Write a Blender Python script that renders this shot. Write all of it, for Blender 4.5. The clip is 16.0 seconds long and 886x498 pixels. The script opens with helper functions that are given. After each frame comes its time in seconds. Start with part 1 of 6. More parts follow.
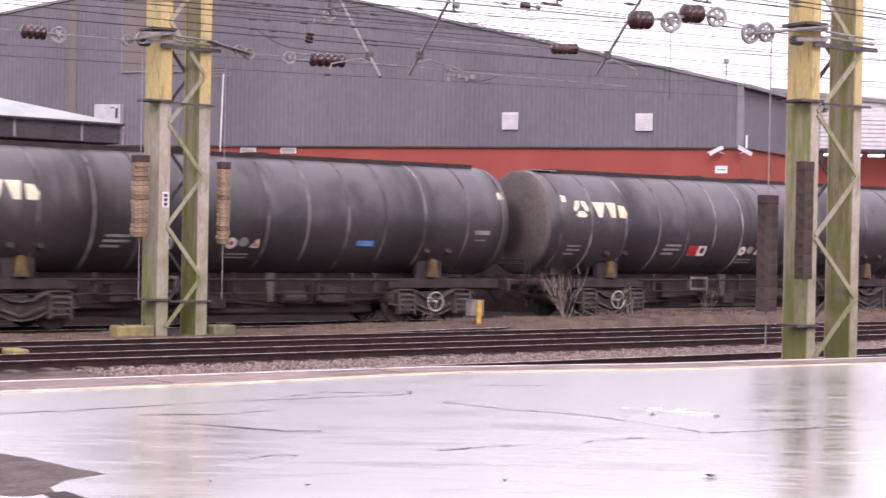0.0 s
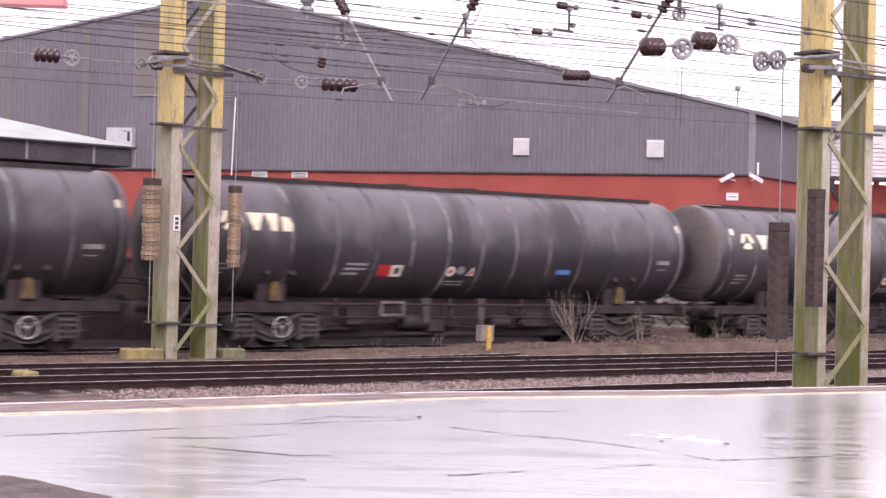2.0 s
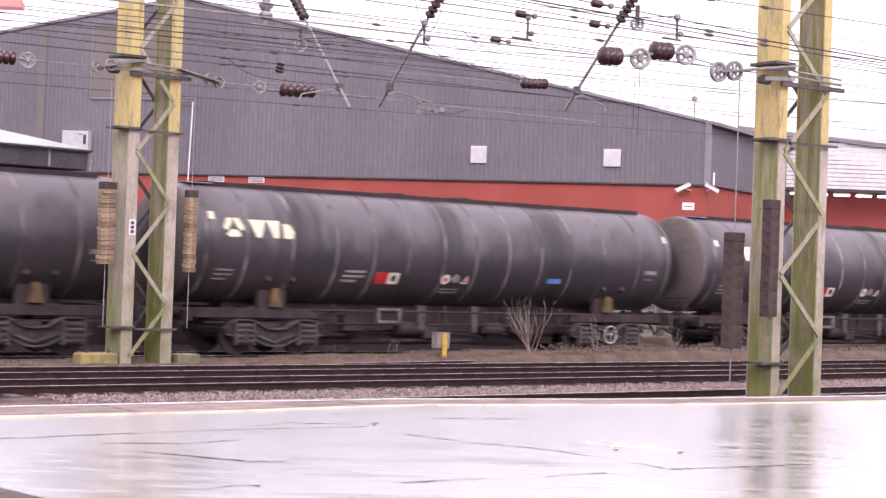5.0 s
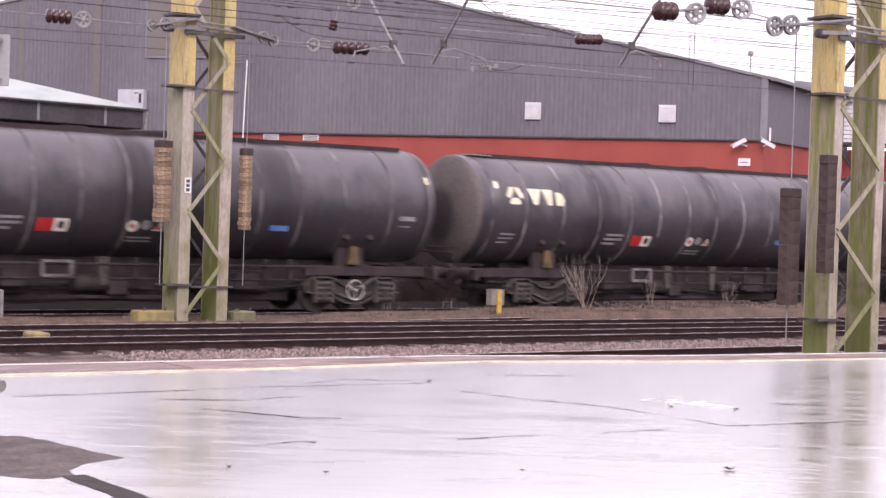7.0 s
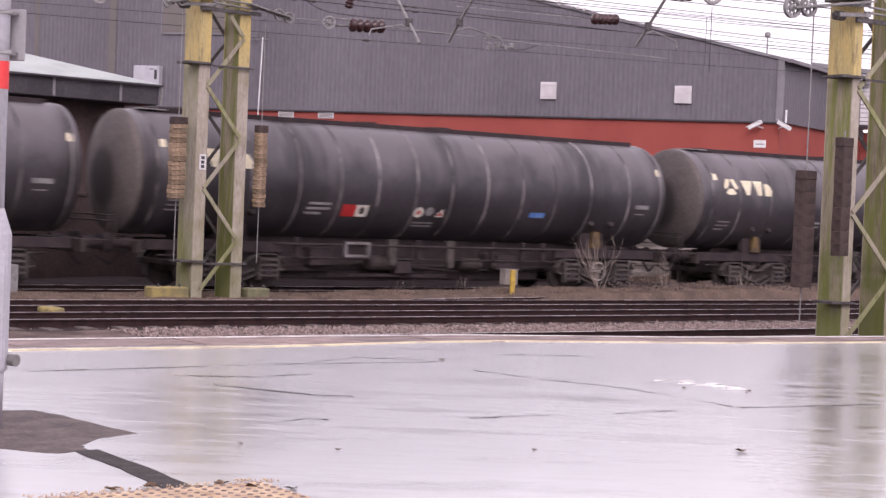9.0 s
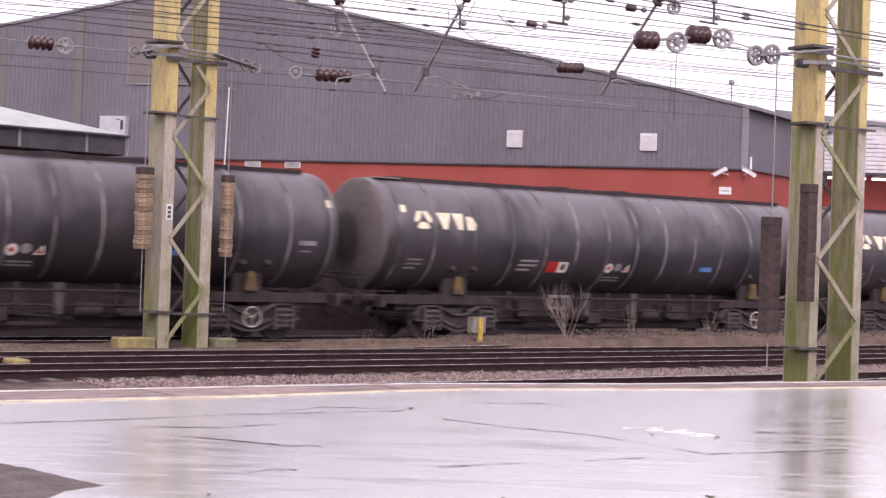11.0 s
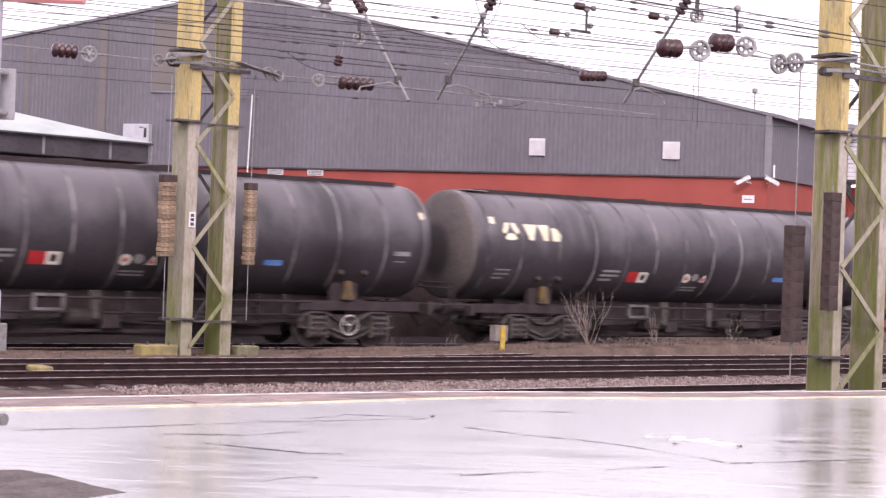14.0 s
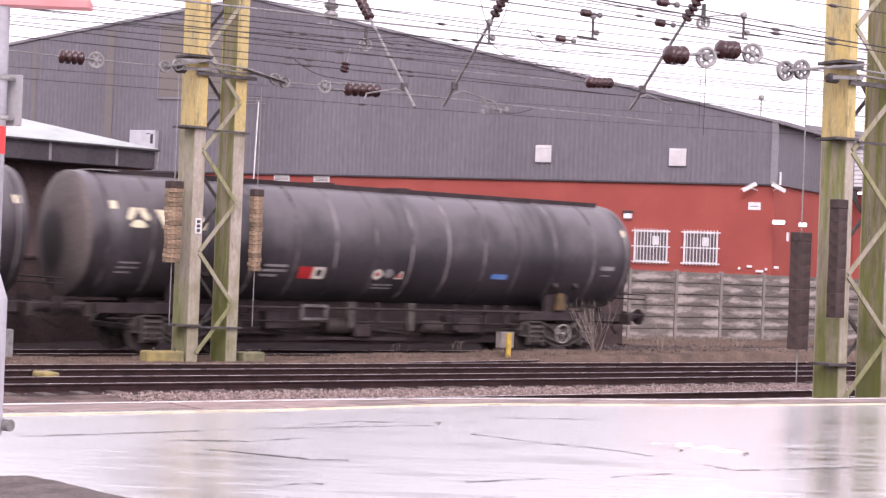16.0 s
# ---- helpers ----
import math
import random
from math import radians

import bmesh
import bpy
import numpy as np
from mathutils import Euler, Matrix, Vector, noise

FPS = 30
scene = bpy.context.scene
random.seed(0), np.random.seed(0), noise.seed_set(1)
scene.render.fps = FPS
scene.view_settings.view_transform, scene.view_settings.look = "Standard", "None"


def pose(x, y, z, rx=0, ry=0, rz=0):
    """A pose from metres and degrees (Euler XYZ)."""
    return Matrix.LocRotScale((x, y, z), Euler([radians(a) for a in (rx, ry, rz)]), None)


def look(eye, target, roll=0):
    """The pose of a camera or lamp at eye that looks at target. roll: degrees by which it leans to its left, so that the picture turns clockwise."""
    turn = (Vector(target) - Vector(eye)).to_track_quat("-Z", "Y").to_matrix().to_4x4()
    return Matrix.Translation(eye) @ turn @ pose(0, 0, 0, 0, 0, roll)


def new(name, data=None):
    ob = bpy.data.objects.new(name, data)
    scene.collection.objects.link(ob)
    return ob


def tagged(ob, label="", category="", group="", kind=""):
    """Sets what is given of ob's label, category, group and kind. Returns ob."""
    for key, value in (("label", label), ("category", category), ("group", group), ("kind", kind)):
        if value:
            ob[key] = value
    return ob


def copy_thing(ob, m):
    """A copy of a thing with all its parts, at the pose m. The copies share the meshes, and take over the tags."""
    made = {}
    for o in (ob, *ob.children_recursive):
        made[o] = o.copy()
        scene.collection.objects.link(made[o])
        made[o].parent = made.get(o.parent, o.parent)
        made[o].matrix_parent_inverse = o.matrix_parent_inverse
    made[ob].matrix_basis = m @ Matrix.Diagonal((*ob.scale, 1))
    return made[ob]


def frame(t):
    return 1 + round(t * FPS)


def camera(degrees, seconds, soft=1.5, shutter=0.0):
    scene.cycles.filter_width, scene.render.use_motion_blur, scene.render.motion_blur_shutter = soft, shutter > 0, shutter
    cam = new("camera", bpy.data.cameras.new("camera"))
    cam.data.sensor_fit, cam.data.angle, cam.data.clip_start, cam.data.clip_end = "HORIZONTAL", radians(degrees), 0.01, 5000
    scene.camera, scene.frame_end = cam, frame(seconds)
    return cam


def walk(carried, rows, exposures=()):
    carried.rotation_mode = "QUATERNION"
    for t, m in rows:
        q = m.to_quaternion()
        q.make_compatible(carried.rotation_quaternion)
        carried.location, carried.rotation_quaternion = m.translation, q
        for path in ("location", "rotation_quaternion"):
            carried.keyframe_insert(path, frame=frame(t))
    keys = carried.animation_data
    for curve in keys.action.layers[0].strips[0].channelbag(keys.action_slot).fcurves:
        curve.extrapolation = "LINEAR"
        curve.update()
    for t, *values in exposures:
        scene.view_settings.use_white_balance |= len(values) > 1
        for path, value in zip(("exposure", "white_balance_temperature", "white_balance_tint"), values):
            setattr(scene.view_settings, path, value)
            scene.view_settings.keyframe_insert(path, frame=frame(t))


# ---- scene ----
EXPOSURES = [(0, 0.93), (0.5, 0.88), (1.5, 0.92), (2.5, 1.02), (3.5, 1.12), (4.2, 1.13), (6.3, 0.96), (7, 0.91), (7.5, 0.77), (8, 0.70), (9, 0.61), (9.6, 0.60), (10.2, 0.64), (12.3, 0.95), (14, 1.0), (16, 1.05)]  # the clip's automatic exposure
cam = camera(29.65, 16.0, soft=1.4, shutter=0.8)
EYE = (0.0, 0.0, 2.203)
PATH = [  # seconds and the camera's turn in degrees; it stands on one spot of the platform
    (0, 89.642, -1.095, -37.308),
    (0.5, 89.489, -0.942, -36.614),
    (1, 89.810, -1.217, -36.867),
    (1.5, 90.151, -1.564, -36.950),
    (2, 90.494, -1.493, -36.951),
    (2.5, 90.725, -1.473, -36.838),
    (3, 90.896, -1.362, -37.040),
    (3.5, 90.953, -1.636, -37.535),
    (4, 90.982, -1.957, -38.296),
    (4.2, 90.972, -1.977, -38.439),
    (6.3, 90.030, -2.004, -37.810),
    (6.5, 89.969, -2.075, -37.077),
    (7, 89.246, -1.842, -36.580),
    (7.5, 89.042, -2.271, -36.575),
    (8, 88.991, -2.440, -36.811),
    (8.5, 88.514, -2.356, -36.234),
    (9, 88.510, -2.386, -36.093),
    (9.5, 88.418, -2.102, -35.674),
    (10, 89.437, -2.182, -36.525),
    (10.2, 89.889, -2.084, -37.197),
    (12.3, 90.442, -2.156, -37.003),
    (12.5, 90.475, -2.081, -36.759),
    (13, 90.584, -1.725, -36.591),
    (13.5, 90.581, -2.098, -36.579),
    (14, 90.458, -2.119, -36.449),
    (14.5, 90.507, -2.202, -36.449),
    (15, 90.620, -2.371, -36.375),
    (15.5, 90.667, -2.476, -36.289),
    (16, 90.675, -2.195, -36.241),
]
walk(cam, [(t, pose(*EYE, rx, ry, rz)) for t, rx, ry, rz in PATH], [(t, e, 6500, 29) for t, e in EXPOSURES])

# ---- light: an overcast sky, hardly any shadows ----
world = bpy.data.worlds.new("overcast")
scene.world = world
world.use_nodes = True
wn, wl = world.node_tree.nodes, world.node_tree.links
sky = wn.new("ShaderNodeTexSky")
sky.sky_type, sky.sun_disc = "NISHITA", False
sky.sun_elevation, sky.sun_rotation = radians(42), radians(200)
sky.dust_density = 4.0
grey = wn.new("ShaderNodeHueSaturation")
grey.inputs["Saturation"].default_value = 0.12
cloud = wn.new("ShaderNodeMixRGB")
cloud.inputs["Fac"].default_value = 0.7
cloud.inputs["Color2"].default_value = (9.2, 9.1, 9.4, 1)
wl.new(sky.outputs["Color"], grey.inputs["Color"])
wl.new(grey.outputs["Color"], cloud.inputs["Color1"])
wl.new(cloud.outputs["Color"], wn["Background"].inputs["Color"])
wn["Background"].inputs["Strength"].default_value = 0.11
sun = new("sun", bpy.data.lights.new("sun", "SUN"))
sun.data.energy, sun.data.angle, sun.data.color = 0.7, radians(25), (1, 0.97, 0.93)
sun.matrix_world = look((-20, -30, 45), (25, 30, 0))


# ---- materials ----
def material(name, base, other=None, rough=0.7, metal=0.0, scale=3.0, fine=40.0, bump=0.15, spread=0.5, coords="Object", stretch=(1, 1, 1), vary=0.0, low=0.38, high=0.66, spec=0.5, rough_vary=0.12):
    """A surface with two scales of variation: broad patches of `other` and a fine grain with relief."""
    m = bpy.data.materials.new(name)
    m.use_nodes = True
    n, l = m.node_tree.nodes, m.node_tree.links
    b = n["Principled BSDF"]
    b.inputs["Metallic"].default_value = metal
    b.inputs["Specular IOR Level"].default_value = spec
    co = n.new("ShaderNodeTexCoord")
    mp = n.new("ShaderNodeMapping")
    mp.inputs["Scale"].default_value = stretch
    l.new(co.outputs[coords], mp.inputs["Vector"])
    broad = n.new("ShaderNodeTexNoise")
    broad.inputs["Scale"].default_value, broad.inputs["Detail"].default_value = scale, 6
    l.new(mp.outputs["Vector"], broad.inputs["Vector"])
    ramp = n.new("ShaderNodeMapRange")
    ramp.inputs["From Min"].default_value, ramp.inputs["From Max"].default_value = low, high
    l.new(broad.outputs["Fac"], ramp.inputs["Value"])
    other = other or tuple(c * 0.7 for c in base)
    mix = n.new("ShaderNodeMixRGB")
    mix.inputs["Color1"].default_value, mix.inputs["Color2"].default_value = (*base, 1), (*other, 1)
    l.new(ramp.outputs["Result"], mix.inputs["Fac"])
    grain = n.new("ShaderNodeTexNoise")
    grain.inputs["Scale"].default_value, grain.inputs["Detail"].default_value = fine, 4
    l.new(mp.outputs["Vector"], grain.inputs["Vector"])
    dark = n.new("ShaderNodeMixRGB")
    dark.blend_type = "MULTIPLY"
    dark.inputs["Fac"].default_value = spread
    l.new(mix.outputs["Color"], dark.inputs["Color1"])
    g2 = n.new("ShaderNodeMapRange")
    g2.inputs["From Min"].default_value, g2.inputs["From Max"].default_value = 0.3, 0.7
    g2.inputs["To Min"].default_value, g2.inputs["To Max"].default_value = 0.55, 1.25
    l.new(grain.outputs["Fac"], g2.inputs["Value"])
    l.new(g2.outputs["Result"], dark.inputs["Color2"])
    out = dark.outputs["Color"]
    if vary:
        info = n.new("ShaderNodeObjectInfo")
        vr = n.new("ShaderNodeMapRange")
        vr.inputs["To Min"].default_value, vr.inputs["To Max"].default_value = 1 - vary, 1 + vary
        l.new(info.outputs["Random"], vr.inputs["Value"])
        vm = n.new("ShaderNodeMixRGB")
        vm.blend_type = "MULTIPLY"
        vm.inputs["Fac"].default_value = 1
        l.new(out, vm.inputs["Color1"])
        l.new(vr.outputs["Result"], vm.inputs["Color2"])
        out = vm.outputs["Color"]
    l.new(out, b.inputs["Base Color"])
    rr = n.new("ShaderNodeMapRange")
    rr.inputs["To Min"].default_value, rr.inputs["To Max"].default_value = rough - rough_vary, min(1, rough + rough_vary)
    l.new(broad.outputs["Fac"], rr.inputs["Value"])
    l.new(rr.outputs["Result"], b.inputs["Roughness"])
    if bump:
        bp = n.new("ShaderNodeBump")
        bp.inputs["Strength"].default_value, bp.inputs["Distance"].default_value = bump, 0.02
        l.new(grain.outputs["Fac"], bp.inputs["Height"])
        l.new(bp.outputs["Normal"], b.inputs["Normal"])
    return m


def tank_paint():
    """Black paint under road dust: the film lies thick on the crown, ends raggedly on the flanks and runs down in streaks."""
    m = material("tank_black", (0.036, 0.032, 0.038), (0.052, 0.045, 0.051), rough=0.42, scale=0.9, fine=14, bump=0.04, stretch=(0.7, 1, 0.35), spread=0.5)
    n, l = m.node_tree.nodes, m.node_tree.links
    b = n["Principled BSDF"]
    clean = b.inputs["Base Color"].links[0].from_socket
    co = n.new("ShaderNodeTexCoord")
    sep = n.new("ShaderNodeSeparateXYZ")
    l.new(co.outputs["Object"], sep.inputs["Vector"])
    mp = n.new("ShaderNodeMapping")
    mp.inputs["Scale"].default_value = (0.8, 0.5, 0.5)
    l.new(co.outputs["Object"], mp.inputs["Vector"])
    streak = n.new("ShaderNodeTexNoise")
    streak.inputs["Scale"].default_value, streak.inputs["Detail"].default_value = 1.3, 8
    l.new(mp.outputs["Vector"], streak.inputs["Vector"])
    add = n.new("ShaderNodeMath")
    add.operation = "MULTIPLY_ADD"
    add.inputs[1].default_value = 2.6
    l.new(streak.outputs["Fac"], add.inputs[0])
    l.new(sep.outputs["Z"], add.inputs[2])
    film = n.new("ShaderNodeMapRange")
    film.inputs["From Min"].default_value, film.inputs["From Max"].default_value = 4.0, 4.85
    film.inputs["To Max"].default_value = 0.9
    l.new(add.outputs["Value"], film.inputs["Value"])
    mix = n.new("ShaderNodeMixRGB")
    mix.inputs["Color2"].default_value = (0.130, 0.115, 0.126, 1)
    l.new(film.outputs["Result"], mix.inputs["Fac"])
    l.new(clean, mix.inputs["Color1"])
    # oil has run down from the hatches; each wagon's runs lie elsewhere
    info = n.new("ShaderNodeObjectInfo")
    run_map = n.new("ShaderNodeMapping")
    run_map.inputs["Scale"].default_value = (2.2, 0.5, 0.28)
    l.new(co.outputs["Object"], run_map.inputs["Vector"])
    runs = n.new("ShaderNodeTexNoise")
    runs.noise_dimensions = "4D"
    runs.inputs["Scale"].default_value, runs.inputs["Detail"].default_value, runs.inputs["Roughness"].default_value = 1.2, 7, 0.6
    l.new(run_map.outputs["Vector"], runs.inputs["Vector"])
    wide = n.new("ShaderNodeMath")
    wide.operation = "MULTIPLY"
    wide.inputs[1].default_value = 9.0
    l.new(info.outputs["Random"], wide.inputs[0])
    l.new(wide.outputs["Value"], runs.inputs["W"])
    total = None
    for centre, shift, half in ((2.5, 1.3, 1.0), (10.9, 1.8, 1.2), (7.2, 1.0, 0.7)):
        place = n.new("ShaderNodeMath")
        place.operation = "MULTIPLY_ADD"
        place.inputs[1].default_value, place.inputs[2].default_value = shift, centre
        l.new(info.outputs["Random"], place.inputs[0])
        off = n.new("ShaderNodeMath")
        off.operation = "SUBTRACT"
        l.new(sep.outputs["X"], off.inputs[0])
        l.new(place.outputs["Value"], off.inputs[1])
        size = n.new("ShaderNodeMath")
        size.operation = "ABSOLUTE"
        l.new(off.outputs["Value"], size.inputs[0])
        near = n.new("ShaderNodeMapRange")
        near.inputs["From Min"].default_value, near.inputs["From Max"].default_value = 0.0, half
        near.inputs["To Min"].default_value, near.inputs["To Max"].default_value = 0.36, 0.0
        l.new(size.outputs["Value"], near.inputs["Value"])
        if total is None:
            total = near.outputs["Result"]
        else:
            plus = n.new("ShaderNodeMath")
            l.new(total, plus.inputs[0])
            l.new(near.outputs["Result"], plus.inputs[1])
            total = plus.outputs["Value"]
    both = n.new("ShaderNodeMath")
    l.new(total, both.inputs[0])
    l.new(runs.outputs["Fac"], both.inputs[1])
    spill = n.new("ShaderNodeMapRange")
    spill.inputs["From Min"].default_value, spill.inputs["From Max"].default_value = 0.60, 0.86
    spill.inputs["To Max"].default_value = 0.85
    l.new(both.outputs["Value"], spill.inputs["Value"])
    oily = n.new("ShaderNodeMixRGB")
    oily.inputs["Color2"].default_value = (0.024, 0.020, 0.024, 1)
    l.new(spill.outputs["Result"], oily.inputs["Fac"])
    l.new(mix.outputs["Color"], oily.inputs["Color1"])
    l.new(oily.outputs["Color"], b.inputs["Base Color"])
    return m


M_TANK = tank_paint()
M_BAND = material("dusty_band", (0.27, 0.25, 0.245), (0.11, 0.10, 0.10), rough=0.6, scale=2.5, bump=0.05)
def tank_end_paint():
    """Brown grime on the end, with a round oily stain in its middle."""
    m = material("tank_end_grime", (0.125, 0.103, 0.097), (0.075, 0.063, 0.061), rough=0.7, scale=1.2, fine=14, bump=0.05)
    n, l = m.node_tree.nodes, m.node_tree.links
    b = n["Principled BSDF"]
    clean = b.inputs["Base Color"].links[0].from_socket
    co = n.new("ShaderNodeTexCoord")
    mp = n.new("ShaderNodeMapping")
    mp.inputs["Location"].default_value = (0, 0, -2.15)
    mp.inputs["Scale"].default_value = (0, 1.0, 0.85)
    l.new(co.outputs["Object"], mp.inputs["Vector"])
    far = n.new("ShaderNodeVectorMath")
    far.operation = "LENGTH"
    l.new(mp.outputs["Vector"], far.inputs[0])
    edge = n.new("ShaderNodeMapRange")
    edge.inputs["From Min"].default_value, edge.inputs["From Max"].default_value = 0.5, 0.72
    l.new(far.outputs["Value"], edge.inputs["Value"])
    mix = n.new("ShaderNodeMixRGB")
    mix.inputs["Color1"].default_value = (0.034, 0.027, 0.028, 1)
    l.new(edge.outputs["Result"], mix.inputs["Fac"])
    l.new(clean, mix.inputs["Color2"])
    l.new(mix.outputs["Color"], b.inputs["Base Color"])
    return m


M_END = tank_end_paint()
M_IRON = material("grimy_iron", (0.038, 0.030, 0.030), (0.066, 0.052, 0.049), rough=0.8, spec=0.25, scale=4, fine=30, bump=0.2)
M_WELD = material("weld_dust", (0.27, 0.245, 0.245), (0.05, 0.045, 0.047), rough=0.6, scale=1.6, bump=0.05, spread=0.6, vary=0.45, low=0.36, high=0.60)
# grime of the running gear; on the siding ballast it paints the wagons' shade
M_UNDER = material("shaded_brake_dust", (0.042, 0.033, 0.036), (0.064, 0.049, 0.050), rough=0.9, spec=0.15, scale=3, fine=30)
M_WHEELDUST = material("brake_dusted_wheel", (0.062, 0.047, 0.044), (0.036, 0.028, 0.028), rough=0.85, scale=4, fine=20)
M_SPRING = material("dusty_axlebox", (0.090, 0.075, 0.068), (0.040, 0.033, 0.031), rough=0.8, scale=5)
M_WHITE = material("dirty_white_paint", (0.78, 0.74, 0.66), (0.6, 0.56, 0.5), rough=0.5, scale=4, bump=0.02, spread=0.2)
M_WHEEL = material("grubby_white_wheel", (0.62, 0.58, 0.54), (0.36, 0.33, 0.31), rough=0.6, scale=5, bump=0.02)
M_CREAM = material("cream_paint", (0.85, 0.78, 0.58), (0.7, 0.62, 0.45), rough=0.5, scale=4, bump=0.02, spread=0.2)
M_LETTER = material("faded_lettering", (0.32, 0.31, 0.31), (0.2, 0.19, 0.19), rough=0.6, scale=6, spread=0.3)
M_RED = material("red_panel", (0.55, 0.03, 0.035), (0.4, 0.03, 0.03), rough=0.5, bump=0.02, spread=0.2)
M_BLUE = material("blue_plate", (0.09, 0.22, 0.55), (0.16, 0.3, 0.6), rough=0.5, bump=0.02, spread=0.2)
M_YELLOW = material("yellow_paint", (0.62, 0.42, 0.06), (0.45, 0.3, 0.07), rough=0.6, scale=6)
M_LIME = material("faded_lime_block", (0.36, 0.28, 0.10), (0.20, 0.175, 0.09), rough=0.8, scale=4, spread=0.4)
M_OCHRE = material("grimy_yellow_bracket", (0.15, 0.092, 0.03), (0.05, 0.037, 0.028), rough=0.7, scale=5)
M_MAST = material("mossy_yellow_mast", (0.36, 0.32, 0.26), (0.25, 0.255, 0.11), rough=0.78, scale=1.6, fine=16, bump=0.12, stretch=(1.4, 1.4, 0.4), spread=0.35)
M_MASTLIT = material("lit_mast_flange", (0.44, 0.385, 0.33), (0.31, 0.275, 0.19), rough=0.75, scale=3, fine=18, bump=0.12, stretch=(1, 1, 0.5), spread=0.35)
M_MASTGREEN = material("algae_green_mast", (0.20, 0.215, 0.06), (0.33, 0.285, 0.20), rough=0.8, scale=2.2, fine=16, bump=0.12, stretch=(2.6, 2.6, 0.28), spread=0.4, low=0.40, high=0.58)
M_MASTYELLOW = material("sunny_yellow_mast_top", (0.60, 0.45, 0.17), (0.44, 0.37, 0.19), rough=0.7, scale=2.0, fine=24, bump=0.15, stretch=(1.2, 1.2, 0.4), spread=0.4)


def weathered(m, moss):
    """Rust runs and flaking over the mast paint, and moss that has crept up from the foot in ragged patches."""
    n, l = m.node_tree.nodes, m.node_tree.links
    b = n["Principled BSDF"]
    paint = b.inputs["Base Color"].links[0].from_socket
    co = n.new("ShaderNodeTexCoord")
    mp = n.new("ShaderNodeMapping")
    mp.inputs["Scale"].default_value = (5.5, 5.5, 1.1)
    l.new(co.outputs["Object"], mp.inputs["Vector"])
    run = n.new("ShaderNodeTexNoise")
    run.inputs["Scale"].default_value, run.inputs["Detail"].default_value, run.inputs["Roughness"].default_value = 1.5, 8, 0.65
    l.new(mp.outputs["Vector"], run.inputs["Vector"])
    cut = n.new("ShaderNodeMapRange")
    cut.inputs["From Min"].default_value, cut.inputs["From Max"].default_value = 0.52, 0.72
    cut.inputs["To Max"].default_value = 0.75
    l.new(run.outputs["Fac"], cut.inputs["Value"])
    rust = n.new("ShaderNodeMixRGB")
    rust.inputs["Color2"].default_value = (0.135, 0.10, 0.068, 1)
    l.new(cut.outputs["Result"], rust.inputs["Fac"])
    l.new(paint, rust.inputs["Color1"])
    sep = n.new("ShaderNodeSeparateXYZ")
    l.new(co.outputs["Object"], sep.inputs["Vector"])
    climb = n.new("ShaderNodeMath")
    climb.operation = "MULTIPLY_ADD"
    climb.inputs[1].default_value = -0.22
    l.new(sep.outputs["Z"], climb.inputs[0])
    patch = n.new("ShaderNodeTexNoise")
    patch.inputs["Scale"].default_value, patch.inputs["Detail"].default_value = 2.2, 6
    l.new(co.outputs["Object"], patch.inputs["Vector"])
    l.new(patch.outputs["Fac"], climb.inputs[2])
    edge = n.new("ShaderNodeMapRange")
    edge.inputs["From Min"].default_value, edge.inputs["From Max"].default_value = 0.10, 0.36
    edge.inputs["To Max"].default_value = moss
    l.new(climb.outputs["Value"], edge.inputs["Value"])
    green = n.new("ShaderNodeMixRGB")
    green.inputs["Color2"].default_value = (0.135, 0.155, 0.035, 1)
    l.new(edge.outputs["Result"], green.inputs["Fac"])
    l.new(rust.outputs["Color"], green.inputs["Color1"])
    l.new(green.outputs["Color"], b.inputs["Base Color"])


for painted, moss in ((M_MAST, 0.35), (M_MASTLIT, 0.3), (M_MASTGREEN, 0.8), (M_MASTYELLOW, 0)):
    weathered(painted, moss)
M_GALV = material("dull_galvanised_steel", (0.33, 0.32, 0.32), (0.22, 0.21, 0.2), rough=0.55, metal=0.5, scale=6)
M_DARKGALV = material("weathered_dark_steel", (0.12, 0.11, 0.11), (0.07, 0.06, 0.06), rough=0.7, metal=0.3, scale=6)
M_WIRE = material("dark_wire", (0.03, 0.027, 0.028), (0.05, 0.045, 0.045), rough=0.6, metal=0.4, bump=0)
M_PORC = material("brown_porcelain", (0.045, 0.016, 0.018), (0.07, 0.03, 0.03), rough=0.25, bump=0.02, scale=3)
M_WEIGHT = material("rusty_weight", (0.38, 0.27, 0.175), (0.19, 0.13, 0.088), rough=0.85, scale=11, fine=60, bump=0.6, vary=0.3, spread=0.8)
M_DARKWEIGHT = material("dark_brown_weight", (0.074, 0.048, 0.043), (0.047, 0.031, 0.029), rough=0.85, scale=7, fine=50, bump=0.3, vary=0.12)
M_RAIL = material("rail_side", (0.045, 0.023, 0.022), (0.026, 0.015, 0.016), rough=0.8, scale=6, spec=0.2)
M_RAILTOP = material("worn_rail_head", (0.78, 0.74, 0.75), (0.62, 0.57, 0.57), rough=0.28, metal=0.5, bump=0.02, scale=2, spread=0.2)
M_SLEEPER = material("wet_sleeper", (0.055, 0.042, 0.038), (0.12, 0.095, 0.085), rough=0.7, scale=5, vary=0.25)
M_BALLAST = material("ballast", (0.050, 0.030, 0.029), (0.029, 0.018, 0.018), rough=0.85, scale=1.5, fine=22, bump=1.0, spread=0.9, spec=0.12)
M_STONE = material("ballast_stone", (0.36, 0.28, 0.255), (0.17, 0.125, 0.115), rough=0.8, scale=7, fine=25, spread=0.6, low=0.42, high=0.58)
